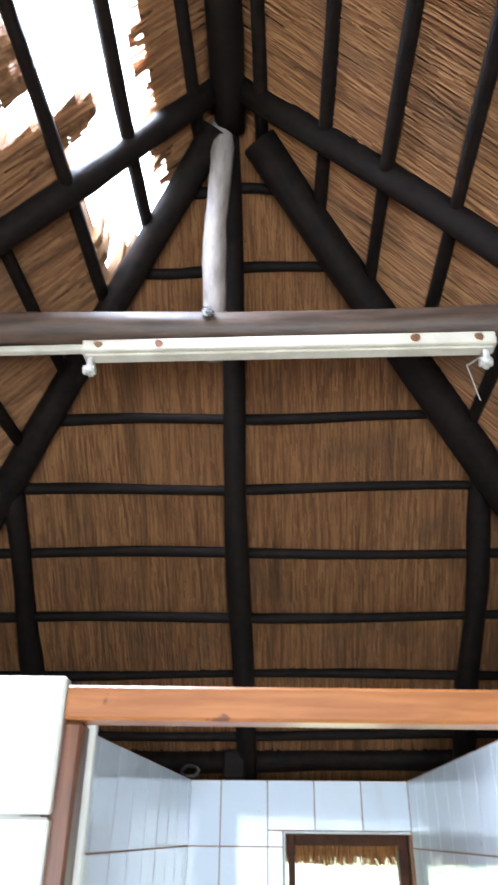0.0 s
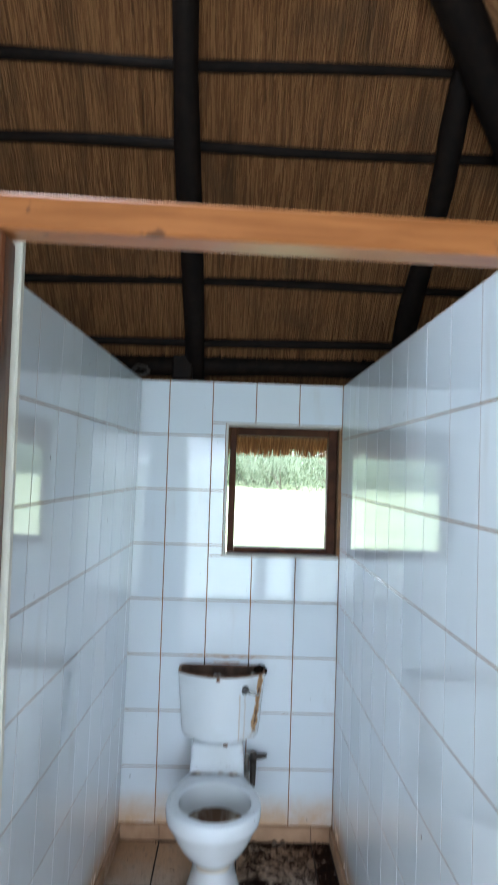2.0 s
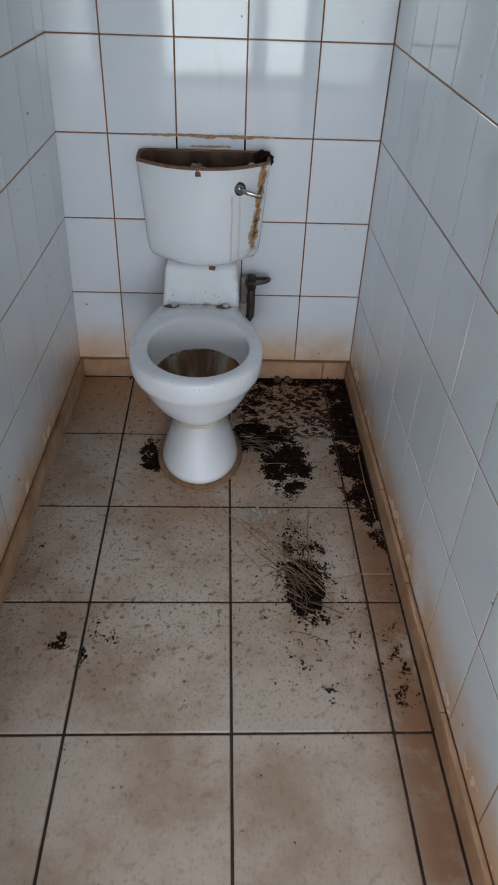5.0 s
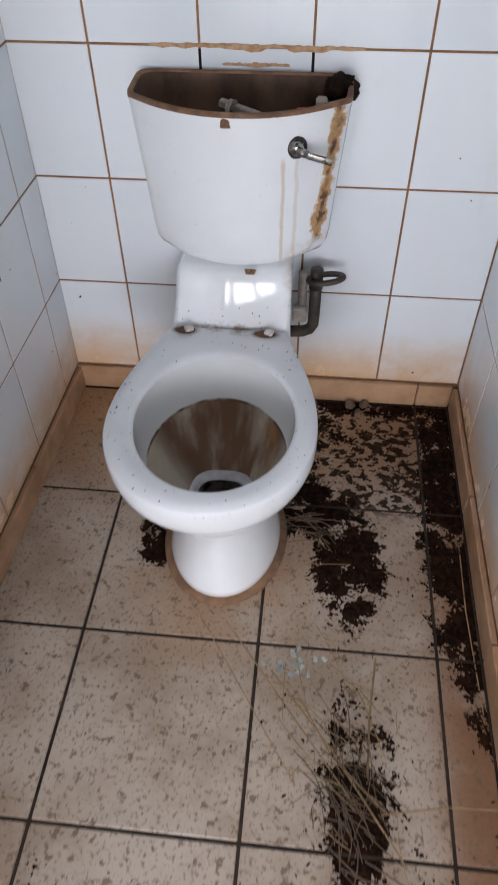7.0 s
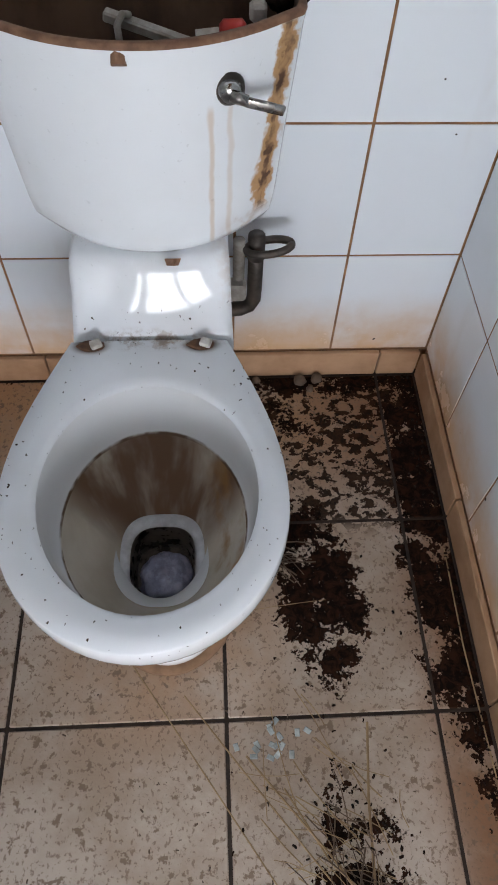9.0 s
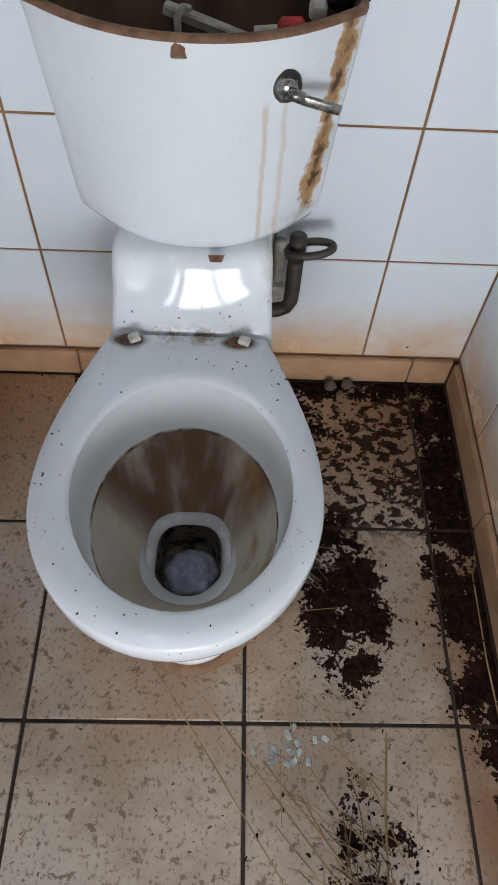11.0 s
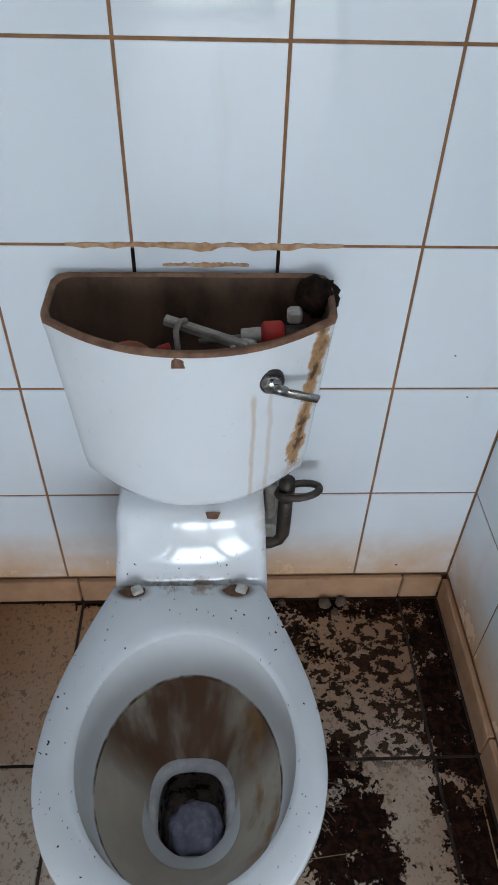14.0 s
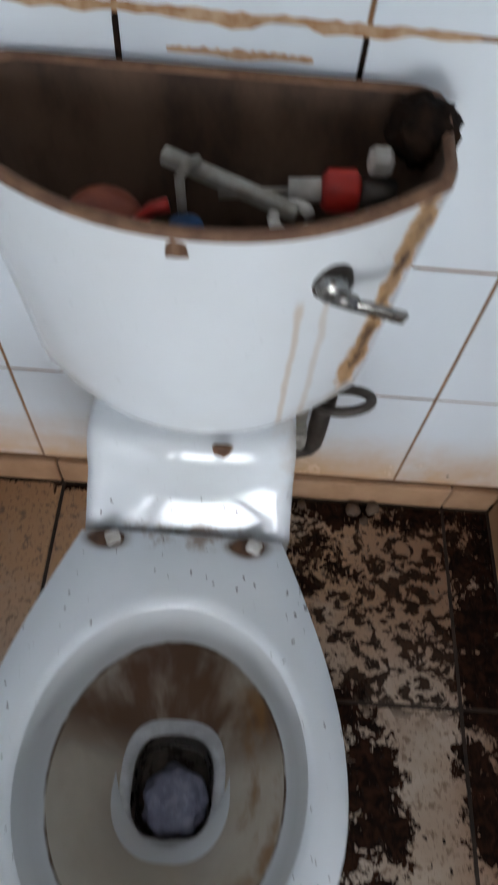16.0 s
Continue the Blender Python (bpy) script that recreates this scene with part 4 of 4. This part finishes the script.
litter("dirt_crumbs", 90, (0.76, -0.16), (0.13, 0.11), (0.002, 0.006), 0.0016, BLACK, "black crumbs of dirt in the corner", "dirt")
litter("dirt_crumbs", 70, (0.915, -0.45), (0.02, 0.25), (0.002, 0.006), 0.0016, BLACK, "black crumbs of dirt along the skirting", "dirt")
litter("dirt_crumbs", 50, (0.70, -0.53), (0.06, 0.07), (0.002, 0.006), 0.0015, BLACK, "black crumbs of damp dirt on the tiles", "dirt")
litter("dirt_crumbs", 110, (0.45, -1.0), (0.25, 0.45), (0.002, 0.006), 0.0011, TWIG, "scattered small bits of dirt", "dirt")
for p, rad in ((((0.545, -0.753), (0.66, -0.89), (0.777, -1.051)), 0.0018), (((0.60, -0.80), (0.66, -0.90), (0.745, -0.974)), 0.0016), (((0.45, -0.66), (0.56, -0.80), (0.69, -0.96)), 0.0014),
               (((0.36, -0.60), (0.47, -0.76), (0.60, -0.95)), 0.0012), (((0.738, -0.712), (0.724, -0.82), (0.719, -0.934)), 0.0022), (((0.74, -0.98), (0.85, -0.96), (0.93, -0.955)), 0.0015), (((0.92, -0.42), (0.915, -0.6), (0.925, -0.8)), 0.0014)):
    ob = part("straw", tube([(x, y, 0.006 + 0.006 * (i == 1)) for i, (x, y) in enumerate(p)], rad, 6), STRAW)
    tagged(ob, "single long dry straw on the floor tiles", "straw", "long straws")
for i in range(16):
    bm = box((-0.006, -0.004, 0), (0.006, 0.004, 0.002), 0.0006)
    bm.transform(pose(lit.gauss(0.588, 0.022), lit.gauss(-0.742, 0.014), 0.001 + 0.001 * (i % 4), lit.uniform(-14, 14), lit.uniform(-14, 14), lit.uniform(0, 180)))
    tagged(part("glass_chip", bm, SHARD), "small pale green chip on the floor", "chip", "pale chips")
for x, y, r in ((0.60, -0.028, 0.009), (0.69, -0.03, 0.013), (0.725, -0.026, 0.012), (0.71, -0.05, 0.008)):
    bm = bmesh.new()
    bmesh.ops.create_icosphere(bm, subdivisions=2, radius=r)
    for v in bm.verts:
        v.co *= 1 + 0.5 * noise.noise(v.co * 90 + Vector((x * 50, 0, 0)))
        v.co = v.co + Vector((x, y, r * 0.6))
    tagged(part("dirt_clod", bm, TWIG, smooth=True), "small grey-brown clod against the skirting", "clod", "clods")

# ---- outdoors: bush country behind the window ----
bush_rng = random.Random(5)


def bush(x, y, h, w, leaves):
    b = empty("bush", "green thorn bush with many small leaves", "bush", "bushes")
    b.location = (x, y, -0.12)
    tr = bmesh.new()
    tips = []
    for k in range(5):
        a = bush_rng.uniform(0, 6.28)
        e = (math.cos(a) * w * 0.3, math.sin(a) * w * 0.3, h * 0.62)
        tube([(0.02 * k, 0, 0), (e[0] * 0.35, e[1] * 0.35, h * 0.3), e], [0.018 * h, 0.013 * h, 0.005 * h], 6, tr)
        tips.append(e)
    part("trunk", tr, BARK, b)
    verts, faces = [], []
    lumps = [(bush_rng.gauss(0, w * 0.25), bush_rng.gauss(0, w * 0.25), h * bush_rng.uniform(0.14, 0.88), w * bush_rng.uniform(0.14, 0.26)) for _ in range(11)]
    for _ in range(leaves):
        cx, cy, cz, r = bush_rng.choice(lumps)
        d = Vector((bush_rng.gauss(0, 1), bush_rng.gauss(0, 1), bush_rng.gauss(0, 0.8))).normalized() * r * bush_rng.random() ** 0.4
        c = Vector((cx, cy, cz)) + d
        u = Vector((bush_rng.gauss(0, 1), bush_rng.gauss(0, 1), bush_rng.gauss(0, 1))).normalized()
        v = u.orthogonal().normalized()
        s = h * bush_rng.uniform(0.02, 0.04)
        k = len(verts)
        verts += [c - u * s, c + v * s * 0.6, c + u * s, c - v * s * 0.6]
        faces.append((k, k + 1, k + 2, k + 3))
    me = bpy.data.meshes.new("crown")
    me.from_pydata([tuple(v) for v in verts], [], faces)
    me.materials.append(LEAF)
    new("crown", me).parent = b
    return b


kinds = [bush(-2.0, 52, 2.0, 3.4, 1500), bush(7, 44, 2.6, 5.0, 2200), bush(-8, 48, 3.0, 5.4, 2400)]
for i in range(90):
    y = bush_rng.uniform(60, 92)
    s = bush_rng.uniform(0.8, 1.35) * (1 + (y - 40) / 90)
    o = copy_thing(kinds[1 + i % 2], pose(bush_rng.uniform(-0.42, 0.55) * y, y, -0.12, 0, 0, bush_rng.uniform(0, 360)))
    o.scale = (s, s, s)
far_rng = random.Random(8)
fb = []
verts, faces = [], []
for _ in range(9000):
    x = far_rng.uniform(-110, 130)
    c = Vector((x, 95 + far_rng.uniform(0, 14), far_rng.random() ** 0.7 * (4.4 + 1.3 * noise.noise((x * 0.09, 0, 0)) + 1.2 * noise.noise((x * 0.4, 5, 0)))))
    u = Vector((far_rng.gauss(0, 1), far_rng.gauss(0, 1), far_rng.gauss(0, 1))).normalized()
    v = u.orthogonal().normalized()
    s = far_rng.uniform(0.3, 0.8)
    k = len(verts)
    verts += [c - u * s, c + v * s * 0.7, c + u * s, c - v * s * 0.7]
    faces.append((k, k + 1, k + 2, k + 3))
me = bpy.data.meshes.new("far_bush")
me.from_pydata([tuple(v) for v in verts], [], faces)
me.materials.append(LEAF)
tagged(new("far_bush", me), "hazy green belt of far bush and trees", "bush", kind="stuff")
tree = empty("dead_tree", "bare dead grey tree standing in the bush", "tree")
tree.location = (6.4, 38, -0.12)
bm = tube([(0, 0, 0), (-0.05, 0, 1.2), (-0.35, 0, 2.1), (-0.6, 0, 2.9)], [0.10, 0.08, 0.06, 0.03], 7)
part("trunk", bm, BARK, tree)
for p in (((-0.2, 0, 1.7), (0.25, 0.1, 2.3), (0.35, 0.1, 2.9)), ((-0.35, 0, 2.1), (-0.9, 0.1, 2.35), (-1.2, 0, 2.3)), ((-0.5, 0, 2.6), (-0.3, 0, 3.0), (-0.35, 0, 3.3))):
    part("limb", tube(p, [0.045, 0.03, 0.012], 6), BARK, tree)

# ---- tiles: separate pieces ----
GAP = 0.0044
tile_rng = random.Random(21)
meshes = {}


def tile_mesh(kind, a, b, t, bevel, material):
    key = (kind, round(a, 4), round(b, 4))
    if key not in meshes:
        meshes[key] = box_mesh(kind, (a, b, t), bevel, material)
    return meshes[key]


def wall_tiles(parent, cuts_u, cuts_v, to_world, blocked=None):
    """Tiles between the cuts of a wall. to_world(u, v) gives the pose of a tile lying in the wall's plane."""
    for u0, u1 in zip(cuts_u, cuts_u[1:]):
        for v0, v1 in zip(cuts_v, cuts_v[1:]):
            for a0, a1, b0, b1 in (blocked(u0, u1, v0, v1) if blocked else [(u0, u1, v0, v1)]):
                if a1 - a0 < 0.012 or b1 - b0 < 0.012:
                    continue
                me = tile_mesh("wall_tile", a1 - a0 - GAP, b1 - b0 - GAP, 0.0076, 0.0006, TILE)
                tilt = pose(0, 0, 0, tile_rng.gauss(0, 0.07), tile_rng.gauss(0, 0.07), 0)
                piece("tile", me, parent, to_world((a0 + a1) / 2, (b0 + b1) / 2) @ tilt)


def around_window(u0, u1, v0, v1):
    x0, x1, z0, z1 = WX0 - 0.011, WX1 + 0.009, WZ0 - 0.002, WZ1 + 0.002
    if u1 <= x0 or u0 >= x1 or v1 <= z0 or v0 >= z1:
        return [(u0, u1, v0, v1)]
    out = []
    if v0 < z0:
        out.append((u0, u1, v0, z0))
    if v1 > z1:
        out.append((u0, u1, z1, v1))
    if u0 < x0:
        out.append((u0, x0, max(v0, z0), min(v1, z1)))
    if u1 > x1:
        out.append((x1, u1, max(v0, z0), min(v1, z1)))
    return out


rows_z = [0.07 + 0.25 * i for i in range(9)]
wall_tiles(wall_back, [-0.03, 0.15, 0.35, 0.55, 0.75, 0.95], rows_z, lambda u, v: pose(u, 0.0038, v, 90, 0, 0), around_window)
cuts = [0.001, 0.2, 0.4, 0.6, 0.8, 1.0, 1.2, 1.4, 1.6, 1.8, 2.0, 2.058]
wall_tiles(wall_right, cuts, rows_z, lambda u, v: pose(W + 0.0042, -u, v, 90, 0, 90))
wall_tiles(wall_left, [0.001, 0.1] + [0.1 + 0.2 * i for i in range(1, 10)] + [2.055], rows_z, lambda u, v: pose(-0.0042, -u, v, 90, 0, 90))

# skirting tiles
sk = tagged(new("baseboard"), "beige skirting tiles stained with earth", "baseboard", kind="structure")
for a, b in ((-0.03, 0.172), (0.172, 0.515), (0.515, 0.853), (0.853, 0.938)):
    piece("skirting_tile", tile_mesh("skirt", b - a - 0.003, 0.068, 0.012, 0.002, SKIRT), sk, pose((a + b) / 2, -0.006, 0.034, 90, 0, 0))
for i in range(6):
    a, b = -0.012 - 0.342 * i, max(-2.05, -0.012 - 0.342 * (i + 1))
    me = tile_mesh("skirt", a - b - 0.003, 0.068, 0.012, 0.002, SKIRT)
    piece("skirting_tile", me, sk, pose(W - 0.006, (a + b) / 2, 0.034, 90, 0, 90))
    piece("skirting_tile", me, sk, wall_left.matrix_world @ pose(0.006, (a + b) / 2, 0.034, 90, 0, 90))

# floor tiles
xs = [-0.09, 0.1745, 0.5165, 0.854, W - 0.013]
ys = [-0.013] + [-0.356 - 0.3425 * i for i in range(6)]
for x0, x1 in zip(xs, xs[1:]):
    for y0, y1 in zip(ys, ys[1:]):
        me = tile_mesh("floor_tile", x1 - x0 - 0.006, y0 - y1 - 0.006, 0.008, 0.0018, FLOOR_TILE)
        piece("floor_tile", me, floor, pose((x0 + x1) / 2, (y0 + y1) / 2, -0.004, tile_rng.gauss(0, 0.12), tile_rng.gauss(0, 0.12), 0))
for i in range(-5, 6):
    for j in range(9):
        x0, y0 = 0.1745 + 0.342 * i, ys[-1] - 0.342 * j
        if y0 - 0.342 < Y1 or x0 < XL or x0 + 0.34 > XR:
            continue
        piece("floor_tile", tile_mesh("floor_tile", 0.335, 0.335, 0.008, 0.0018, FLOOR_TILE), floor, pose(x0 + 0.171, y0 - 0.171, -0.004))
